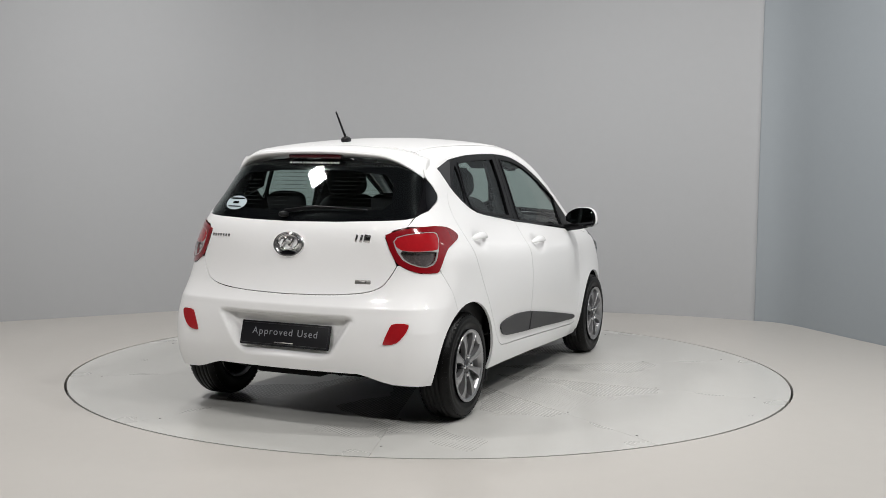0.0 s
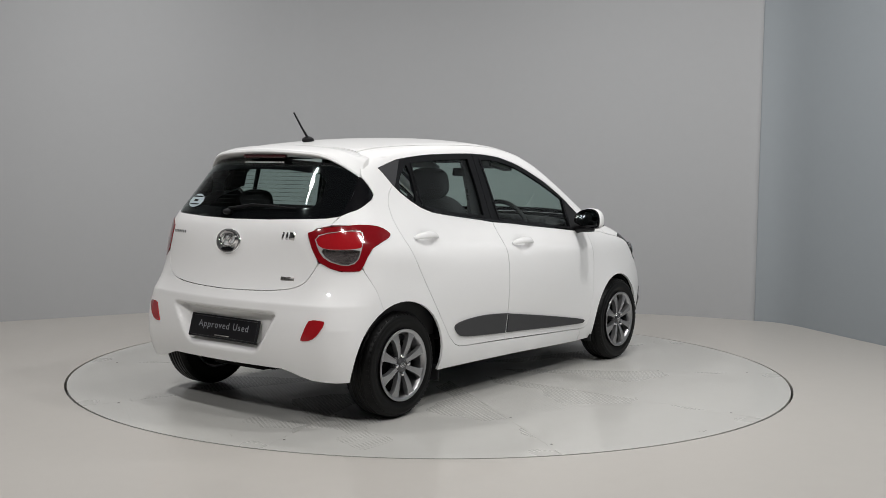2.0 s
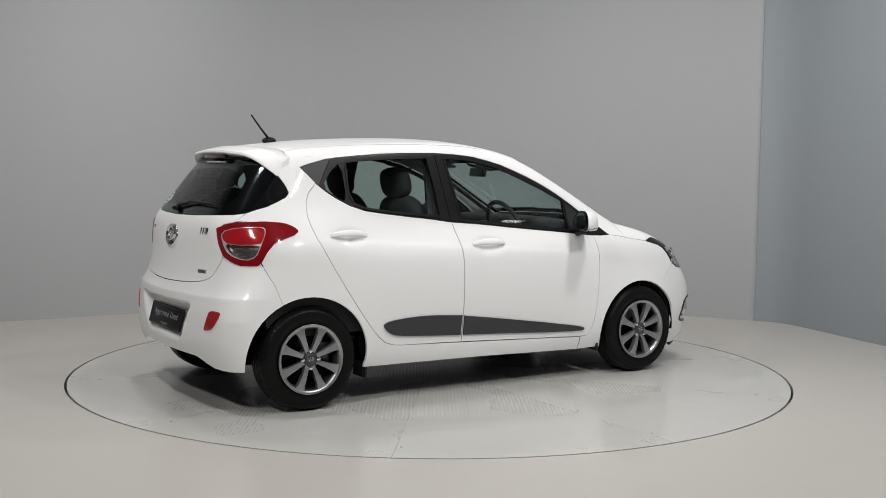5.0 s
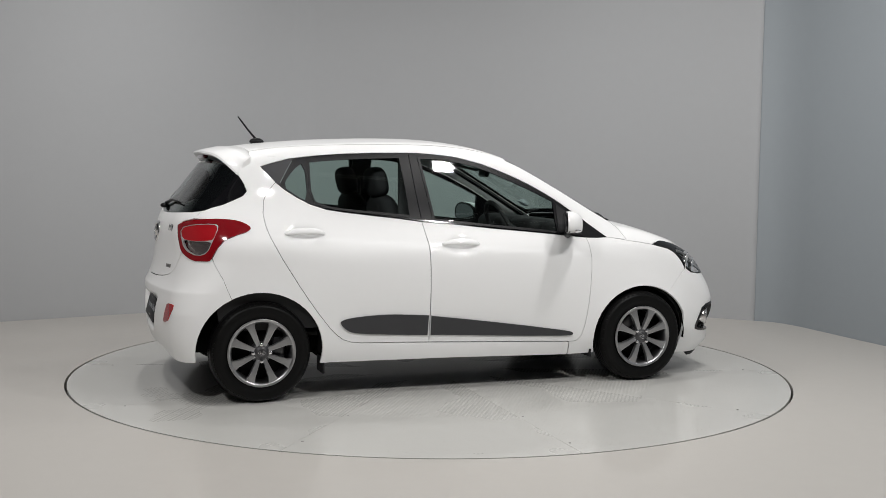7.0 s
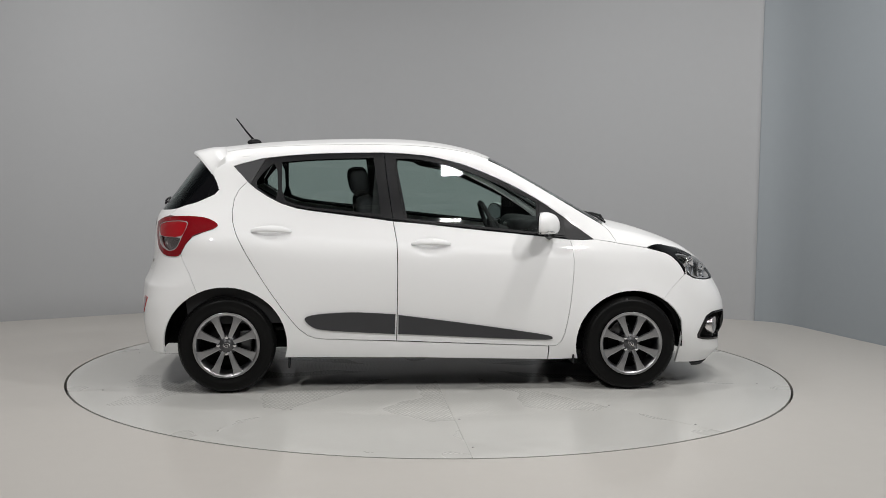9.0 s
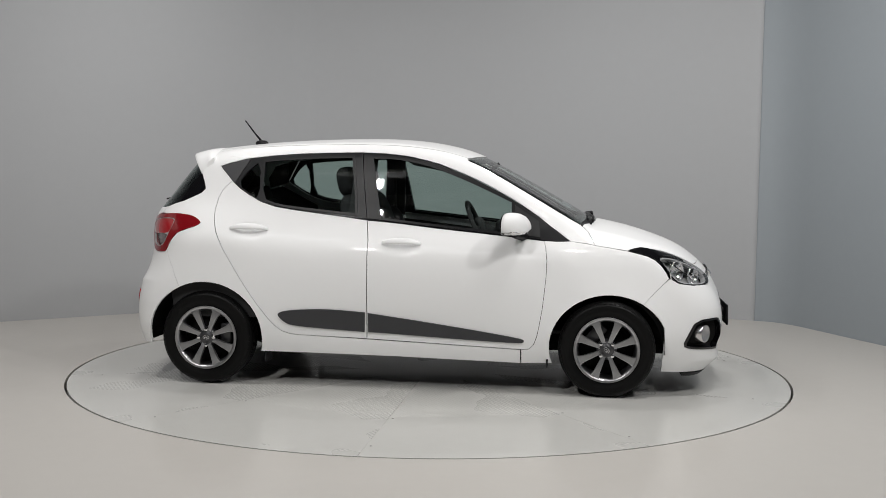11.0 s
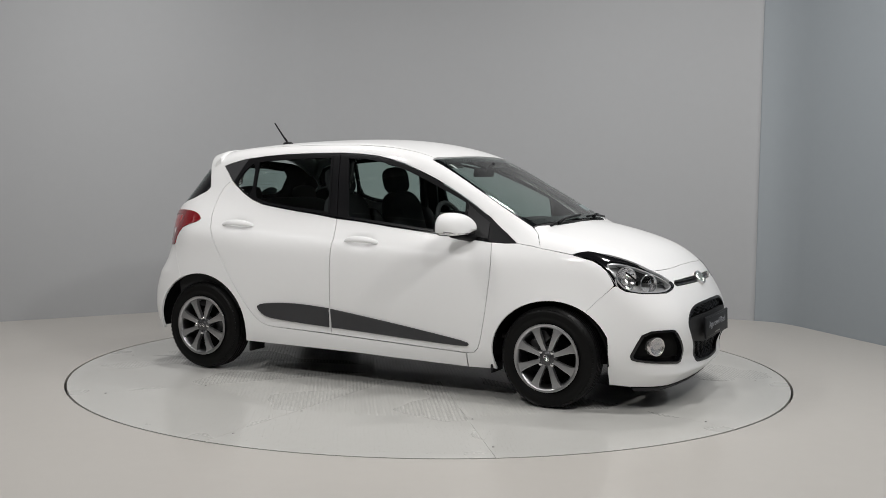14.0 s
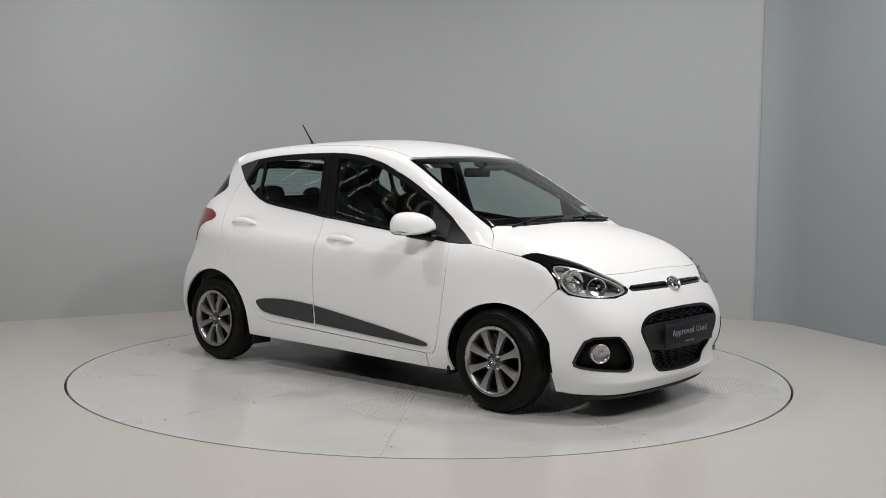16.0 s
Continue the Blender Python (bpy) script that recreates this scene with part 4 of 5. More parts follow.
def bowl(r, depth):
    """A mirror bowl that opens to +x, with a rim and a small bulb shield."""
    profile = [(0.0005, 0.0)] + [(r * math.sqrt(k / 8), depth * k / 8) for k in range(1, 9)] + [(r * 1.08, depth), (r * 1.08, depth - 0.006)]
    bm = lathe([(a, b) for a, b in profile], 28)
    bmesh.ops.rotate(bm, verts=bm.verts, cent=(0, 0, 0), matrix=Matrix.Rotation(-math.pi / 2, 3, "Z"))
    return closed(bm)


for m in (False, True):
    s = -1 if m else 1
    lamp = sheet("headlamp", HOUSING, GLOSSY, car, holes=[LENSLINE], out=0.002, lip=0.03, step=0.02, mirror=m, fine=0.009, label="dark-edged headlamp with a clear lens and bright bowls")
    glass = sheet("lens", LENSLINE, LENS, lamp, out=0.003, lip=0, step=0.02, mirror=m, fine=0.009, gap=-0.002)
    glass.visible_shadow = False
    # backing and inner rim: reflected brightness is in their grey, not mirrored
    sheet("backing", LENSLINE, LAMPGREY, lamp, out=-0.055, lip=0, step=0.02, mirror=m, fine=0.01, gap=-0.01)
    sheet("inner_rim", LENSLINE, LAMPGREY, lamp, out=-0.012, lip=0.030, step=0.02, mirror=m, fine=0.01, gap=0.002, holes=[[tuple(q) for q in pushed(spaced(LENSLINE, 0.009), 0.011)]])
    for x, y, z, r in BOWLS:
        b = part("bowl", bowl(r, 0.045), BRIGHT, lamp)
        b.matrix_local = pose(x - 0.045, (y + 0.01) * s, z - 0.008, 0, 0, -38 * s)
        c = part("bulb_shield", ellipsoid(sized(pose(x - 0.012, y * s, z), 0.011, 0.011, 0.011)), CHROME, lamp)
    part("divider", block(0.05, 0.012, 0.05, pose(1.615, -0.572 * s, 0.712, 0, 0, -38 * s), 0.004), BLACK, lamp)

# upper slot, grille and fog lamps
sheet("grille_slot", slot, BLACK, car, out=-0.018, lip=0, gap=-0.006, step=0.02, fine=0.01)
for z in (0.687, 0.702):
    line = [F(-0.385 + 0.77 * k / 30, z) for k in range(31)]
    part("slot_bar", tube([p + slope(p[None])[0] * -0.006 for p in line], 0.0045, 8), GLOSSY, car)
sheet("grille_back", grille, VOID, car, out=-0.05, lip=0, gap=-0.01, step=0.04)
frame_in = [tuple(q) for q in pushed(spaced(grille, 0.012), 0.012)]
sheet("grille_frame", grille, BLACK, car, holes=[frame_in], out=0.001, lip=0.05, gap=-0.001, step=0.02, fine=0.012)
BAR = mirrored(B(F(0, 0.508), F(-0.25, 0.506), F(-0.385, 0.50), F(-0.405, 0.478), F(-0.39, 0.44), F(-0.345, 0.372), F(-0.20, 0.352), F(0, 0.350)), "belt", 1)
sheet("plate_bar", BAR, DULL, car, out=0.000, lip=0.04, gap=0, step=0.025, fine=0.012)


def waves(z, w):
    """A wavy bar of the grille's mesh."""
    pts = []
    for k in range(57):
        y = -w + 2 * w * k / 56
        p = F(y, z + 0.0085 * math.sin(2 * math.pi * k / 8 + 40 * z))
        pts.append(p + slope(p[None])[0] * -0.020)
    return tube(pts, 0.0048, 6)


for z, w in ((0.562, 0.27), (0.545, 0.33), (0.527, 0.365), (0.337, 0.31), (0.318, 0.295), (0.299, 0.28), (0.280, 0.26), (0.261, 0.235), (0.245, 0.2)):
    part("grille_bar", waves(z, w), INK, car)
for m, outline in ((False, fog_r), (True, fog_l)):
    s = -1 if m else 1
    bezel_in = [tuple(q) for q in pushed(spaced(outline, 0.01), 0.012)]
    bezel = sheet("fog_lamp_surround", outline, GLOSSY, car, out=0.004, lip=0.03, gap=0.0, step=0.02, fine=0.01, holes=[bezel_in])
    sheet("recess", outline, BLACK, bezel, out=-0.035, lip=0, gap=-0.004, step=0.02, fine=0.01)
    c = Vector((1.748, -0.614 * s, 0.368))
    turn = Matrix.Rotation(radians(90 - 34 * s) if not m else radians(90 + 34), 4, "Z")
    cup = part("fog_lamp", closed(lathe([(0.0005, -0.0115), (0.018, -0.012), (0.034, -0.0125), (0.041, -0.015), (0.044, -0.019), (0.049, -0.021), (0.052, -0.019), (0.052, 0.03)], 32)), FACETS, bezel, "round chrome fog lamp")
    cup.matrix_local = Matrix.Translation(c) @ turn
    g = part("fog_lens", closed(lathe([(0.0005, -0.025), (0.026, -0.024), (0.046, -0.019)], 32)), LENS, bezel)
    g.matrix_local = Matrix.Translation(c) @ turn
    g.visible_shadow = False


def words(text, size, material, m, parent, name="lettering", squeeze=1.0):
    """Raised lettering in the built-in font, facing +z of m, as a mesh."""
    curve = bpy.data.curves.new(name, "FONT")
    curve.body, curve.size, curve.extrude = text, size, 0.0006
    curve.align_x, curve.align_y, curve.space_character = "CENTER", "CENTER", 1.22
    tmp = new(name, curve)
    bpy.context.view_layer.update()
    mesh = bpy.data.meshes.new_from_object(tmp.evaluated_get(bpy.context.evaluated_depsgraph_get()))
    bpy.data.objects.remove(tmp)
    mesh.materials.clear()
    mesh.materials.append(material)
    ob = new(name, mesh)
    ob.parent = parent
    ob.matrix_local = m @ Matrix.Diagonal((squeeze, 1, 1, 1))
    return ob


def plate(name, m):
    """A dealer's display plate, facing +z of m."""
    base = part(name, block(0.525, 0.125, 0.012, Matrix(), 0.004), INK, car, "black display plate lettered Approved Used")
    base.matrix_local = m
    part("plate_edge", tube([(x, y, 0.006) for x, y in ((-0.252, -0.052), (0.252, -0.052), (0.252, 0.052), (-0.252, 0.052))], 0.0012, 4, True), GUNMETAL, base)
    words("Approved Used", 0.050, SILVERPRINT, pose(0, 0.010, 0.0065), base)
    part("small_print", block(0.11, 0.006, 0.001, pose(0, -0.043, 0.0065), 0), STEEL, base)
    return base


plate("rear_plate", Matrix.Translation((-1.712, 0, 0.455)) @ Matrix.Rotation(radians(-90), 4, "Z") @ Matrix.Rotation(radians(75), 4, "X"))
plate("front_plate", Matrix.Translation((1.932, 0, 0.436)) @ Matrix.Rotation(radians(90), 4, "Z") @ Matrix.Rotation(radians(88), 4, "X"))
part("plate_fixing", block(0.05, 0.30, 0.06, pose(1.905, 0, 0.436), 0.008), DULL, car)


def on_skin(p, back=0.0):
    """A frame on the skin: z outwards, y up along it."""
    n = Vector(slope(p[None])[0])
    side = Vector((0, 0, 1)).cross(n).normalized()
    up = n.cross(side)
    m = Matrix((side, up, n)).transposed().to_4x4()
    m.translation = Vector(p) + n * back
    return m


def badge(p, sx, sy, thick, name):
    base = part(name, emblem(sx, sy, thick), CHROME, car, "oval chrome badge")
    base.matrix_local = on_skin(p) @ Matrix.Rotation(radians(-90), 4, "X")
    return base


dish = part("badge_dish", closed(lathe([(0.0005, 0.0), (0.060, 0.001), (0.082, -0.004), (0.090, -0.008), (0.095, -0.006), (0.097, 0.004)], 48)), BRIGHT, car, "bright oval dish round the badge")
dish.matrix_local = on_skin(E(0, 0.916)) @ Matrix.Rotation(radians(-90), 4, "X") @ Matrix.Diagonal((0.94, 1, 0.68, 1))
badge(E(0, 0.928), 0.068, 0.043, 0.014, "rear_badge")
part("badge_recess", ellipsoid(sized(on_skin(E(0, 0.872), 0.004), 0.048, 0.014, 0.005)), GLOSSY, car)
badge(F(0, 0.693), 0.060, 0.043, 0.014, "front_badge")
# plain bars stand for the maker's and the model's names
for k in range(7):
    m = on_skin(E(0.500 - 0.0185 * k, 0.948))
    part("name_bar", block(0.013, 0.016, 0.004, m, 0.001, 1), CHROME, tailgate)
for y, w, h in ((-0.372, 0.012, 0.040), (-0.397, 0.014, 0.040), (-0.428, 0.034, 0.040)):
    part("model_bar", block(w, h, 0.005, on_skin(E(y, 0.958)) @ pose(0, 0, 0, 0, 0, -10), 0.002, 1), CHROME, tailgate)
base = part("engine_badge", block(0.082, 0.020, 0.004, on_skin(E(-0.415, 0.742)), 0.002, 1), STEEL, car)
words("1.2", 0.020, CHROME, on_skin(E(-0.415, 0.742), 0.003), base, squeeze=1.5)

# door handles
for s in (1, -1):
    for x, z in ((-0.942, 0.936), (-0.014, 0.868)):
        beside = [Vector(S(x + d, z)) for d in (-0.2, 0.2)]
        m = on_skin(S(x + 0.2, z))
        m.translation = (beside[0] + beside[1]) / 2 - Vector((0, 0.004, 0))
        if s < 0:
            m = Matrix.Diagonal((1, -1, 1, 1)) @ m
        rows, bm = [], bmesh.new()
        for k in range(17):
            a = -1 + 2 * k / 16
            thick = max(0.0, 1 - abs(a) ** 2.4)
            high, deep = 0.008 + 0.013 * thick, 0.003 + 0.008 * thick
            rise = 0.024 * (1 - abs(a) ** 3.0) - 0.002
            rows.append([bm.verts.new(m @ Vector((0.116 * a, 0.003 + high * math.sin(j * math.pi / 6) + 0.004 * (1 - a * a), rise + deep * math.cos(j * math.pi / 6)))) for j in range(12)])
        for q, r in zip(rows, rows[1:]):
            for j in range(12):
                bm.faces.new((q[j], q[(j + 1) % 12], r[(j + 1) % 12], r[j])).smooth = True
        bm.faces.new(rows[0])
        bm.faces.new(rows[-1])
        bmesh.ops.recalc_face_normals(bm, faces=bm.faces)
        door = (front_doors if x > -0.5 else rear_doors)[0 if s > 0 else 1]
        part("door_handle", bm, PAINT, door)
        if x > -0.5:
            part("door_lock", ellipsoid(sized(m @ Matrix.Translation((-0.094, 0.006, 0.006)), 0.008, 0.008, 0.004)), STEEL, door)


def mirror(s):
    """A door mirror: domed white shell, black underside and foot, glass and a clear turn signal."""
    def lump(name, rows_of, material, parent, label=""):
        bm = bmesh.new()
        rows = [[bm.verts.new((x, y * s, z)) for x, y, z in row] for row in rows_of]
        for a, b in zip(rows, rows[1:]):
            for j in range(len(a)):
                bm.faces.new((a[j], a[(j + 1) % len(a)], b[(j + 1) % len(a)], b[j])).smooth = True
        bm.faces.new(rows[0])
        bm.faces.new(rows[-1])
        bmesh.ops.recalc_face_normals(bm, faces=bm.faces)
        return part(name, bm, material, parent, label)

    def outline(grow, push):
        """The shell's rim, seen along the car: domed above, flat below, pointed inwards."""
        pts = []
        for k in range(28):
            a = 2 * math.pi * k / 28
            c, q = math.cos(a), math.sin(a)
            across = -0.872 - 0.120 * math.copysign(abs(c) ** 0.72, c) * grow
            lean = 0.012 * c
            up = 1.002 + (0.080 * abs(q) ** 0.9 if q > 0 else -0.046 * abs(q) ** 0.55) * grow + lean * q - (0.012 if c < 0 else 0) * max(0, -c) * q
            pts.append((push, across, up - 0.018))
        return pts

    def swept(x, y):
        """The shell leans back towards its outer end."""
        return 0.624 + (x - 0.575) * 0.72 + 0.34 * (y + 0.872), y + 0.024

    def ring(x, grow, lift=0.0):
        return [(*swept(x, y), z + lift) for _, y, z in outline(grow, 0)]

    shell = lump("door_mirror", [ring(0.575, 0.97), ring(0.600, 1.0), ring(0.630, 0.985, 0.000), ring(0.660, 0.93, -0.001), ring(0.685, 0.84, -0.003), ring(0.705, 0.70, -0.006), ring(0.718, 0.50, -0.009), ring(0.724, 0.25, -0.011)], PAINT, car,
                 "white door mirror with a black foot")
    lump("mirror_rim", [ring(0.566, 0.90), ring(0.563, 0.95), ring(0.574, 0.96), ring(0.592, 0.95)], GLOSSY, shell)
    lump("mirror_glass", [ring(0.560, 0.82), ring(0.564, 0.83)], MIRROR, shell)
    lump("mirror_underside", [[(x, y, min(z, 0.955) - 0.004) for x, y, z in ring(0.580, 0.96)], [(x, y, min(z, 0.955) - 0.004) for x, y, z in ring(0.64, 0.93)], [(x, y, min(z, 0.955) - 0.004) for x, y, z in ring(0.70, 0.66)]], BLACK, shell)
    part("mirror_base", tube([(0.645, -0.890 * s, 0.936), (0.660, -0.83 * s, 0.931), (0.68, -0.77 * s, 0.925), (0.70, -0.715 * s, 0.918), (0.72, -0.68 * s, 0.912)], [0.010, 0.018, 0.022, 0.026, 0.028], 12), BLACK, shell)
    part("turn_signal", tube([(swept(x, y)[0], swept(x, y)[1] * s, z) for x, y, z in ((0.645, -0.988, 0.957), (0.680, -0.965, 0.953), (0.708, -0.92, 0.950), (0.722, -0.86, 0.949))], [0.004, 0.007, 0.007, 0.004], 8), BRIGHT, shell)


mirror(1)
mirror(-1)
# corner plates ahead of the front windows
pair("mirror_corner", B(*S_([(0.640, 1.110), (0.70, 1.068), (0.79, 1.010), (0.80, 0.912), (0.640, 0.930)])), DULL, front_doors, out=0.004, lip=0.006, gap=0.004)

# aerial, wipers, stickers
foot = part("aerial", ellipsoid(sized(pose(-1.082, 0, 1.462), 0.045, 0.022, 0.022)), BLACK, car, "short black roof aerial")
part("aerial_rod", tube([(-1.085, 0, 1.475), (-1.13, 0, 1.527), (-1.196, 0, 1.612)], [0.0075, 0.006, 0.0045], 10), BLACK, foot)
w = [E(y, z) for y, z in ((0.06, 1.075), (-0.10, 1.10), (-0.25, 1.098), (-0.40, 1.09))]
part("rear_wiper", tube([p + slope(p[None])[0] * 0.012 for p in w], [0.012, 0.008, 0.006, 0.005], 8), BLACK, tailgate)
part("wiper_spindle", ellipsoid(sized(pose(-1.63, 0.06, 1.068), 0.026, 0.028, 0.016)), BLACK, tailgate)
for ya, yb, xa, xb in ((-0.50, 0.02, 1.09, 1.075), (0.10, 0.55, 1.092, 1.05)):
    pts = [T(xa + (xb - xa) * k / 6, ya + (yb - ya) * k / 6) + np.array((0, 0, 0.008)) for k in range(7)]
    part("wiper_blade", tube(pts, 0.007, 6), BLACK, car)
    part("wiper_arm", tube([T(1.10, ya + 0.1) + np.array((0, 0, 0.012)), pts[2] + np.array((0.02, 0, 0.010)), pts[4] + np.array((0, 0, 0.008))], [0.011, 0.008, 0.005], 6), BLACK, car)


def sticker(outline, material, name, out=-0.0015):
    return sheet(name, outline, material, car, out=out, lip=0, gap=0, step=0.02, fine=0.006)


oval = []
for k in range(28):
    a = 2 * math.pi * k / 28
    u, z = belt(E(-(0.408 - 0.072 * math.cos(a)), 1.118 + 0.036 * math.sin(a)))
    oval.append((-2 * HALF - u, z))
sticker(oval, PALE, "oval_sticker")


def bars_left(y0, y1, z0, z1):
    """A small bar outline on the left part of the tail glass."""
    return [(-2 * HALF - u, z) for u, z in B(E(-y0, z0), E(-y1, z0), E(-y1, z1), E(-y0, z1))]


for y0, y1, z0, z1 in ((0.358, 0.458, 1.136, 1.143), (0.388, 0.428, 1.113, 1.124), (0.363, 0.453, 1.096, 1.101)):
    sticker(bars_left(y0, y1, z0, z1), GLOSSY, "sticker_bar", 0.0)
for k in range(15):
    y = 0.152 - 0.0205 * k
    m = on_skin(E(y, 1.333), 0.001)
    part("web_address_bar", block(0.015 if k % 4 else 0.010, 0.011, 0.001, m, 0), WHITE, tailgate)
disc = T(0.46, -0.49)
part("screen_sticker", block(0.05, 0.03, 0.001, Matrix.Translation(disc - np.array((0, 0, 0.010))) @ pose(0, 0, 0, 0, 30, 0), 0), WHITE, car)
part("tax_disc", block(0.07, 0.09, 0.001, Matrix.Translation(T(0.93, 0.50) - np.array((0, 0, 0.012))) @ pose(0, 0, 0, 0, 30, 0), 0), PALE, car)
# ---- the cabin ----
def cushion(sx, sy, sz, m, power=4.0):
    return ellipsoid(sized(m, sx / 2, sy / 2, sz / 2), power, 28, 18)


def seat(x, y):
    base = part("front_seat", cushion(0.50, 0.50, 0.17, pose(x + 0.22, y, 0.56, 0, -8, 0)), FABRIC, car, "dark fabric front seat with head restraint")
    part("backrest", cushion(0.15, 0.48, 0.64, pose(x - 0.06, y, 0.84, 0, -17, 0), 3.4), FABRIC, base)
    for s in (-0.2, 0.2):
        part("side_bolster", cushion(0.19, 0.10, 0.50, pose(x - 0.01, y + s, 0.80, 0, -17, 0), 3), FABRIC, base)
    part("head_restraint", cushion(0.115, 0.265, 0.185, pose(x - 0.17, y, 1.222, 0, -12, 0), 3), FABRIC, base)
    for s in (-0.06, 0.06):
        part("restraint_post", tube([(x - 0.12, y + s, 1.04), (x - 0.165, y + s, 1.20)], 0.006, 8), CHROME, base)


seat(-0.25, -0.36)
seat(-0.25, 0.36)
bench = part("rear_bench", cushion(0.46, 1.20, 0.17, pose(-0.80, 0, 0.60, 0, -8, 0), 5), FABRIC, car, "dark fabric rear bench")
part("backrest", cushion(0.14, 1.20, 0.52, pose(-1.07, 0, 0.84, 0, -20, 0), 5), FABRIC, bench)
for y in (-0.33, 0.33):
    part("head_restraint", cushion(0.09, 0.24, 0.12, pose(-1.17, y, 1.115, 0, -15, 0), 3), FABRIC, bench)
part("parcel_shelf", block(0.34, 1.16, 0.02, pose(-1.36, 0, 1.00), 0.006), CABIN, car)
part("cabin_floor", block(2.3, 1.30, 0.03, pose(-0.2, 0, 0.36), 0.01), CABIN, car)
dash = part("dashboard", cushion(0.46, 1.30, 0.26, pose(0.80, 0, 0.86, 0, 8, 0), 5), CABIN, car, "dark moulded dashboard")
part("dash_hood", cushion(0.24, 0.36, 0.10, pose(0.63, -0.36, 0.955, 0, 6, 0), 3), CABIN, dash)
part("centre_console", block(0.25, 0.26, 0.44, pose(0.58, 0, 0.70, 0, -15, 0), 0.03), CABIN, dash)
part("air_vent", block(0.02, 0.12, 0.06, pose(0.575, 0.1, 0.93, 0, -10, 0), 0.01), STEEL, dash)
ring = []
for k in range(36):
    a = 2 * math.pi * k / 36
    ring.append((0, 0.170 * math.cos(a), 0.170 * math.sin(a)))
wheel_pose = pose(0.40, -0.36, 0.945, 0, -24, 0)
steering = part("steering_wheel", tube([wheel_pose @ Vector(p) for p in ring], 0.0145, 10, True), CABIN, car, "black three-spoke steering wheel")
part("wheel_boss", cushion(0.06, 0.16, 0.13, wheel_pose @ Matrix.Translation((0.02, 0, 0)), 3), CABIN, steering)
for a in (0, 180, 270):
    part("wheel_spoke", block(0.02, 0.13, 0.028, wheel_pose @ pose(0.012, 0, 0, a) @ Matrix.Translation((0, 0.10, 0)), 0.006), CABIN, steering)
part("steering_column", tube([(0.42, -0.36, 0.935), (0.68, -0.36, 0.84)], 0.045, 12), CABIN, steering)
mirror_in = part("rear_view_mirror", block(0.03, 0.215, 0.06, pose(0.43, 0.0, 1.288, 0, 12, -8), 0.014, 3), BLACK, car, "black interior rear-view mirror")
part("mirror_stalk", tube([(0.44, 0, 1.30), (0.50, 0, 1.345)], 0.012, 8), BLACK, mirror_in)
for y in (-0.33, 0.33):
    part("sun_visor", block(0.14, 0.34, 0.016, pose(0.30, y, 1.345, 0, 22, 0), 0.007), LINING, car)
    part("grab_handle", tube([(-0.02, y * 1.58, 1.36), (0.02, y * 1.5, 1.335), (0.18, y * 1.5, 1.305), (0.22, y * 1.58, 1.31)], 0.008, 8), CABIN, car)
# headlining and inner door skins
sheet("headlining", mirrored(A(T(0.40, 0), T(0.34, -0.5), T(0.0, -0.50), T(-0.8, -0.49), T(-1.2, -0.46), T(-1.22, 0)), "lid"), LINING, car, "lid", out=-0.035, lip=0, gap=0, step=0.07, fine=0.04)
pair("door_lining", B(*S_([(0.80, 0.36), (0.80, 0.90), (0.3, 0.938), (-0.237, 0.99), (-0.62, 1.03), (-0.62, 0.36)])), CABIN, car, out=-0.085, lip=0, gap=0, step=0.06, fine=0.03)
pair("boot_lining", B(*S_([(-0.85, 0.40), (-0.85, 1.06), (-1.10, 1.19), (-1.22, 1.16), (-1.30, 1.11), (-1.40, 1.06), (-1.42, 0.40)])), CABIN, car, out=-0.07, lip=0, gap=0, step=0.06, fine=0.03)
pair("pillar_lining", B(*S_([(-0.22, 1.0), (-0.20, 1.38), (-0.33, 1.385), (-0.36, 1.02)])), CABIN, car, out=-0.045, lip=0.02, gap=0, step=0.04)
pair("pillar_lining", B(*S_([(-1.05, 1.215), (-1.05, 1.345), (-1.15, 1.32), (-1.20, 1.25), (-1.19, 1.18), (-1.10, 1.20)])), CABIN, car, out=-0.05, lip=0.02, gap=0, step=0.04)
pair("pillar_lining", A(T(0.36, -0.57), T(0.55, -0.60), T(0.8, -0.632), T(1.0, -0.655), T(1.0, -0.615), T(0.8, -0.592), T(0.55, -0.560), T(0.36, -0.53)), CABIN, car, chart="lid", out=-0.03, lip=0.015, gap=0, step=0.03)
for s in (-1, 1):
    part("seat_belt", tube([(-0.28, s * 0.545, 1.24), (-0.27, s * 0.56, 0.9), (-0.25, s * 0.60, 0.5)], 0.012, 6), DULL, car)
part("bulkhead", block(0.05, 1.30, 0.52, pose(1.02, 0, 0.64), 0.01), VOID, car)
# ---- the turntable ----
turntable = tagged(new("turntable"), "round pale painted turntable with tread pattern, set flush in the floor", "turntable")
HUB, PLATES = 0.35, 10
bm = bmesh.new()
a, b = ring_disc(bm, 0.05, HUB - 0.0004, 0.0, 96)
bm.faces.new(a)
low = [bm.verts.new((v.co.x, v.co.y, -0.02)) for v in b]
for k in range(96):
    bm.faces.new((b[k], low[k], low[(k + 1) % 96], b[(k + 1) % 96]))
bmesh.ops.recalc_face_normals(bm, faces=bm.faces)
part("centre_plate", bm, DECKPAINT, turntable)


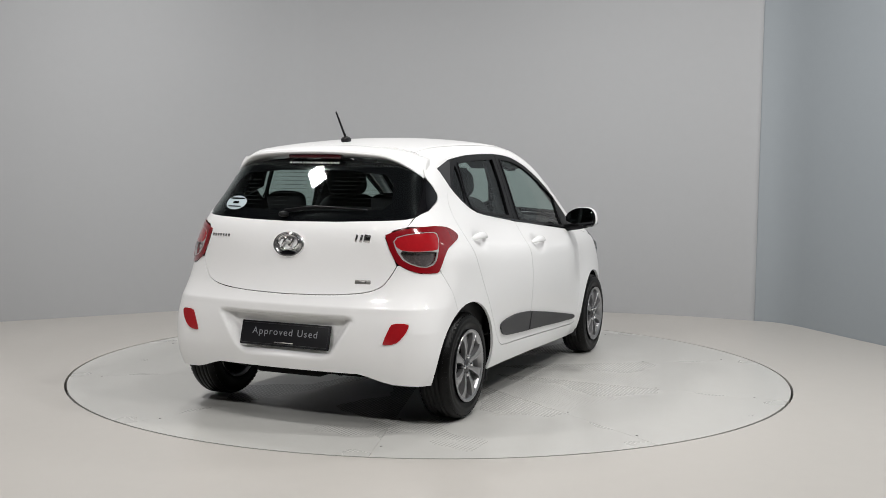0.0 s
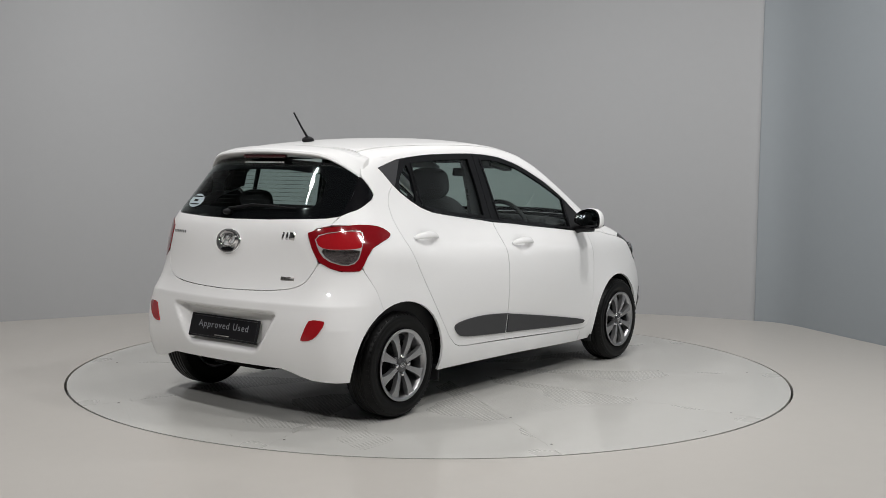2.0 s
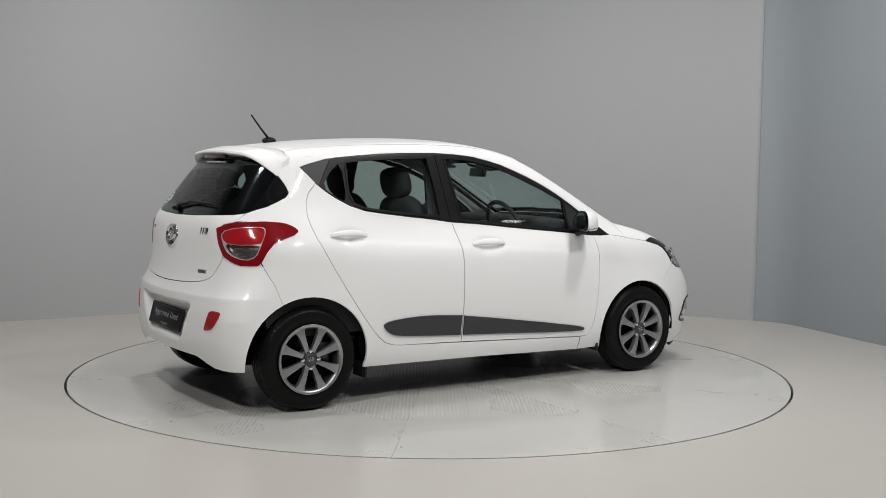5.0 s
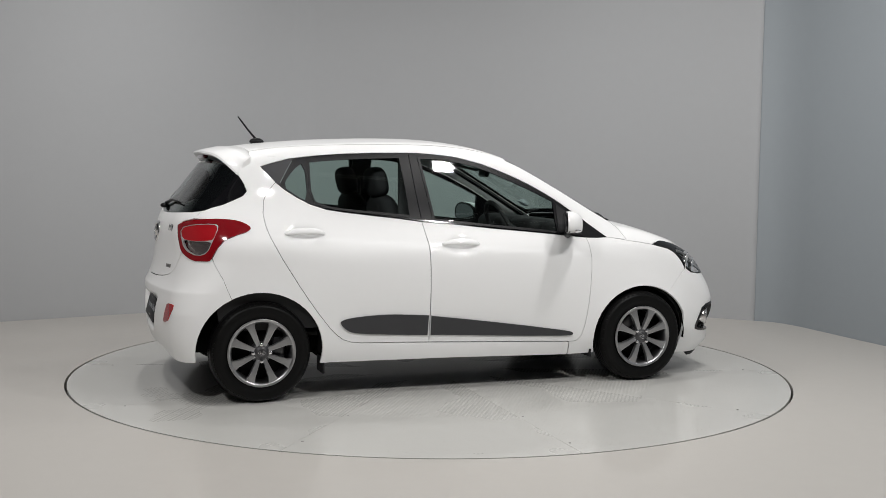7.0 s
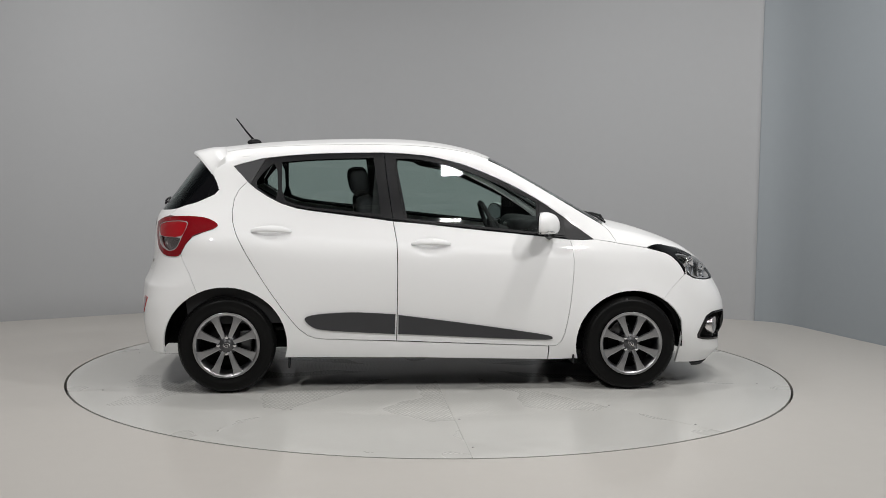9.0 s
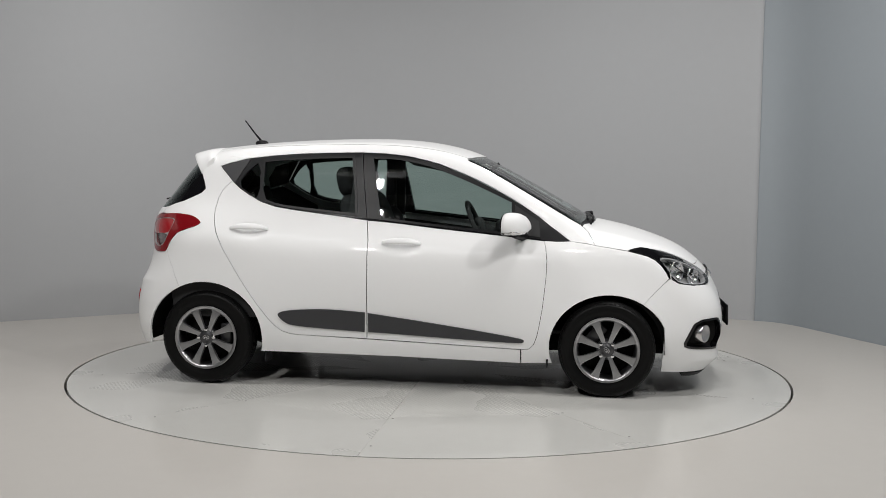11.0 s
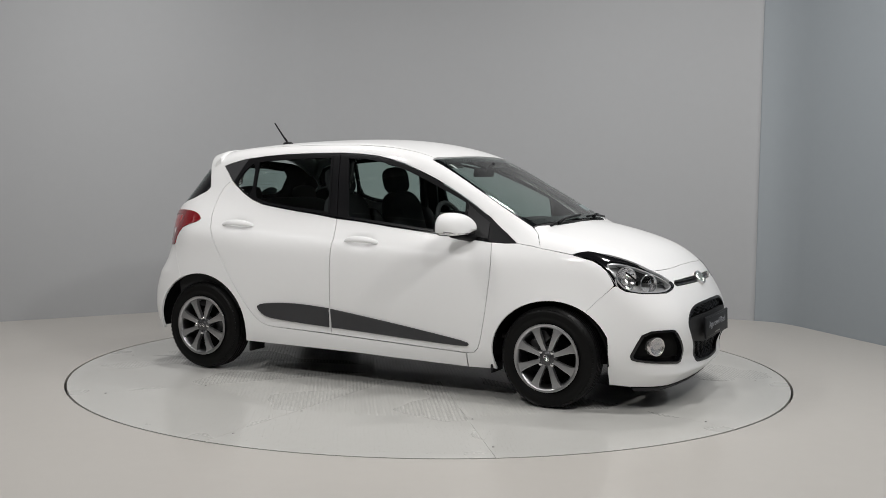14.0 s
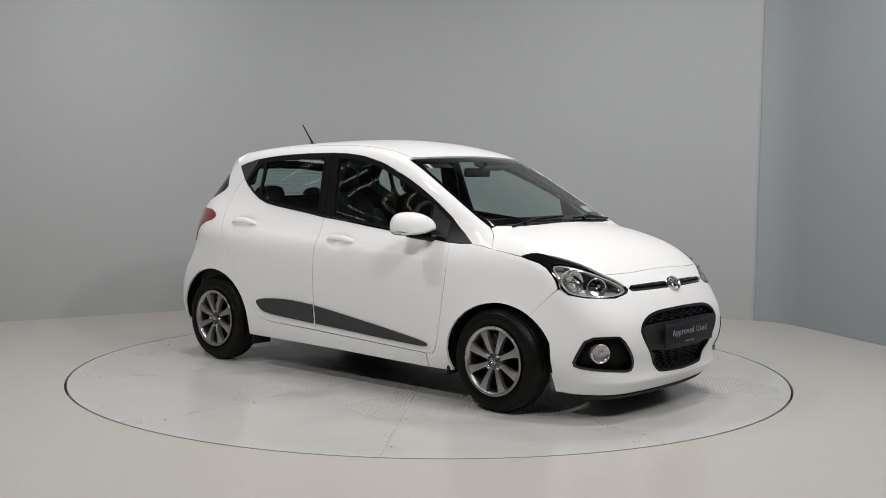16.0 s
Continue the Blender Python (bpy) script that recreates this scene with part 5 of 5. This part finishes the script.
def sector():
    """One of the ring's plates, with a fine joint on either side."""
    bm = bmesh.new()
    n, rows = 12, []
    for r in (HUB + 0.0004, 0.8, 1.25, 1.6, 1.95, DECK):
        row = []
        for k in range(n + 1):
            half = math.pi / PLATES
            a = -half + 2 * half * k / n
            a += (0.0009 / r) * (1 if k == 0 else -1 if k == n else 0)
            row.append(bm.verts.new((r * math.cos(a), r * math.sin(a), 0)))
        rows.append(row)
    for p, q in zip(rows, rows[1:]):
        for k in range(n):
            bm.faces.new((p[k], q[k], q[k + 1], p[k + 1]))
    edge = [e for e in bm.edges if e.is_boundary]
    g = bmesh.ops.extrude_edge_only(bm, edges=edge)
    bmesh.ops.translate(bm, verts=[v for v in g["geom"] if isinstance(v, bmesh.types.BMVert)], vec=(0, 0, -0.02))
    bmesh.ops.recalc_face_normals(bm, faces=bm.faces)
    return bm


plate = part("deck_plate", sector(), DECKPAINT, turntable)
# a joint lies ahead of the axis, towards the camera, when the table stands at nought
JOINT = -90.6
plate.matrix_local = pose(0, 0, 0, 0, 0, JOINT + 18)
for k in range(1, PLATES):
    o = new("deck_plate", plate.data)
    o.parent = turntable
    o.matrix_local = pose(0, 0, 0, 0, 0, JOINT + 18 + 36 * k)
bm = bmesh.new()
bmesh.ops.create_circle(bm, cap_ends=True, segments=96, radius=DECK - 0.01, matrix=pose(0, 0, -0.012))
part("deck_frame", bm, VOID, turntable)


def lugs():
    """The raised diamonds of the tread pattern."""
    verts, faces = [], []
    pitch, n = 0.0255, 110
    for i in range(-n, n + 1):
        for j in range(-n, n + 1):
            x, y = (i + 0.5 * (j % 2)) * pitch, j * pitch * 0.8
            r = math.hypot(x, y)
            if r > 2.2:
                continue
            h = 0.0015 if r < 1.45 else 0.0004
            k = len(verts)
            for u, v, z in ((-0.0112, 0, 0.0002), (0, -0.0068, 0.0002), (0.0112, 0, 0.0002), (0, 0.0068, 0.0002), (-0.004, 0, h), (0.004, 0, h)):
                verts.append((x + u, y + v, z))
            faces += [(k, k + 1, k + 5, k + 4), (k + 1, k + 2, k + 5), (k + 2, k + 3, k + 4, k + 5), (k + 3, k, k + 4)]
    mesh = bpy.data.meshes.new("tread_pattern")
    mesh.from_pydata(verts, [], faces)
    mesh.materials.append(DECKPAINT)
    return mesh


tread = new("tread_pattern", lugs())
tread.parent = turntable
tagged(tread, "raised diamond tread pattern", kind="stuff")


def screw():
    bm = bmesh.new()
    bmesh.ops.create_cone(bm, cap_ends=True, segments=10, radius1=0.007, radius2=0.005, depth=0.003, matrix=pose(0, 0, 0.0012))
    return bm


first = part("screw", screw(), STEEL, turntable)
places = [(r, JOINT + 36 * k + s) for k in range(PLATES) for r in (1.5, 2.08) for s in (1.4 / r,)]
for k, (r, a) in enumerate(places):
    o = first if k == 0 else new("screw", first.data)
    o.parent = turntable
    o.location = (r * math.cos(radians(a)), r * math.sin(radians(a)), 0)

# slender strip lights hung beside the turntable
def strip_light(y):
    lamp = tagged(new("strip_light"), "slender white strip light hung from the roof", "strip light", "strip lights")
    lamp.matrix_world = pose(-5.0, y, 3.0, 0, 0, -8)
    part("housing", block(1.72, 0.07, 0.03, pose(0, 0, 0.035), 0.008), BEAM, lamp)
    part("tube", tube([(-0.84, 0, 0.005), (0.84, 0, 0.005)], 0.009, 8), STRIPGLOW, lamp, "glowing white tube")
    for x in (-0.5, 0.5):
        part("hanger", tube([(x, 0, 0.04), (x, 0, CEILING - 3.0)], 0.004, 6), STEEL, lamp)


for y in (0.30, 0.02, -0.22, -0.48, -0.90, -1.20):
    strip_light(y)
# a small flood lamp on the side wall
lamp = tagged(new("wall_lamp"), "small square flood lamp on the side wall", "lamp")
part("housing", block(0.07, 0.32, 0.26, pose(4.16, -1.30, 3.30, 0, 0, -18), 0.012), DULL, lamp)
part("panel", block(0.02, 0.27, 0.21, pose(4.118, -1.314, 3.30, 0, 0, -18), 0.006), PANELGLOW, lamp, "glowing white panel")
part("bracket", block(0.16, 0.05, 0.05, pose(4.23, -1.27, 3.30, 0, 0, -18), 0.008), STEEL, lamp)

# roof beams over the camera
for k in range(5):
    beam = part("roof_beam", block(11.4, 0.07, 0.12, pose(-0.5, -9.6 + 1.6 * k, CEILING - 0.07), 0.008), BEAM, None)
    tagged(beam, "pale painted steel roof beam under dark sheeting", "beam", "roof beams")


# ---- motion ----
STANCE = Matrix.Translation((-0.0636, 0.0099, 0.0015))


def motions():
    """The turntable turns clockwise at a steady pace, and the car with it."""
    times = [0.5 * k for k in range(33)]
    walk(turntable, [(t, pose(0, 0, 0, 0, 0, 65.616 - 6.6673 * t)) for t in times])
    walk(car, [(t, pose(0, 0, 0, 0, 0, 65.616 - 6.6673 * t) @ STANCE) for t in times])


motions()
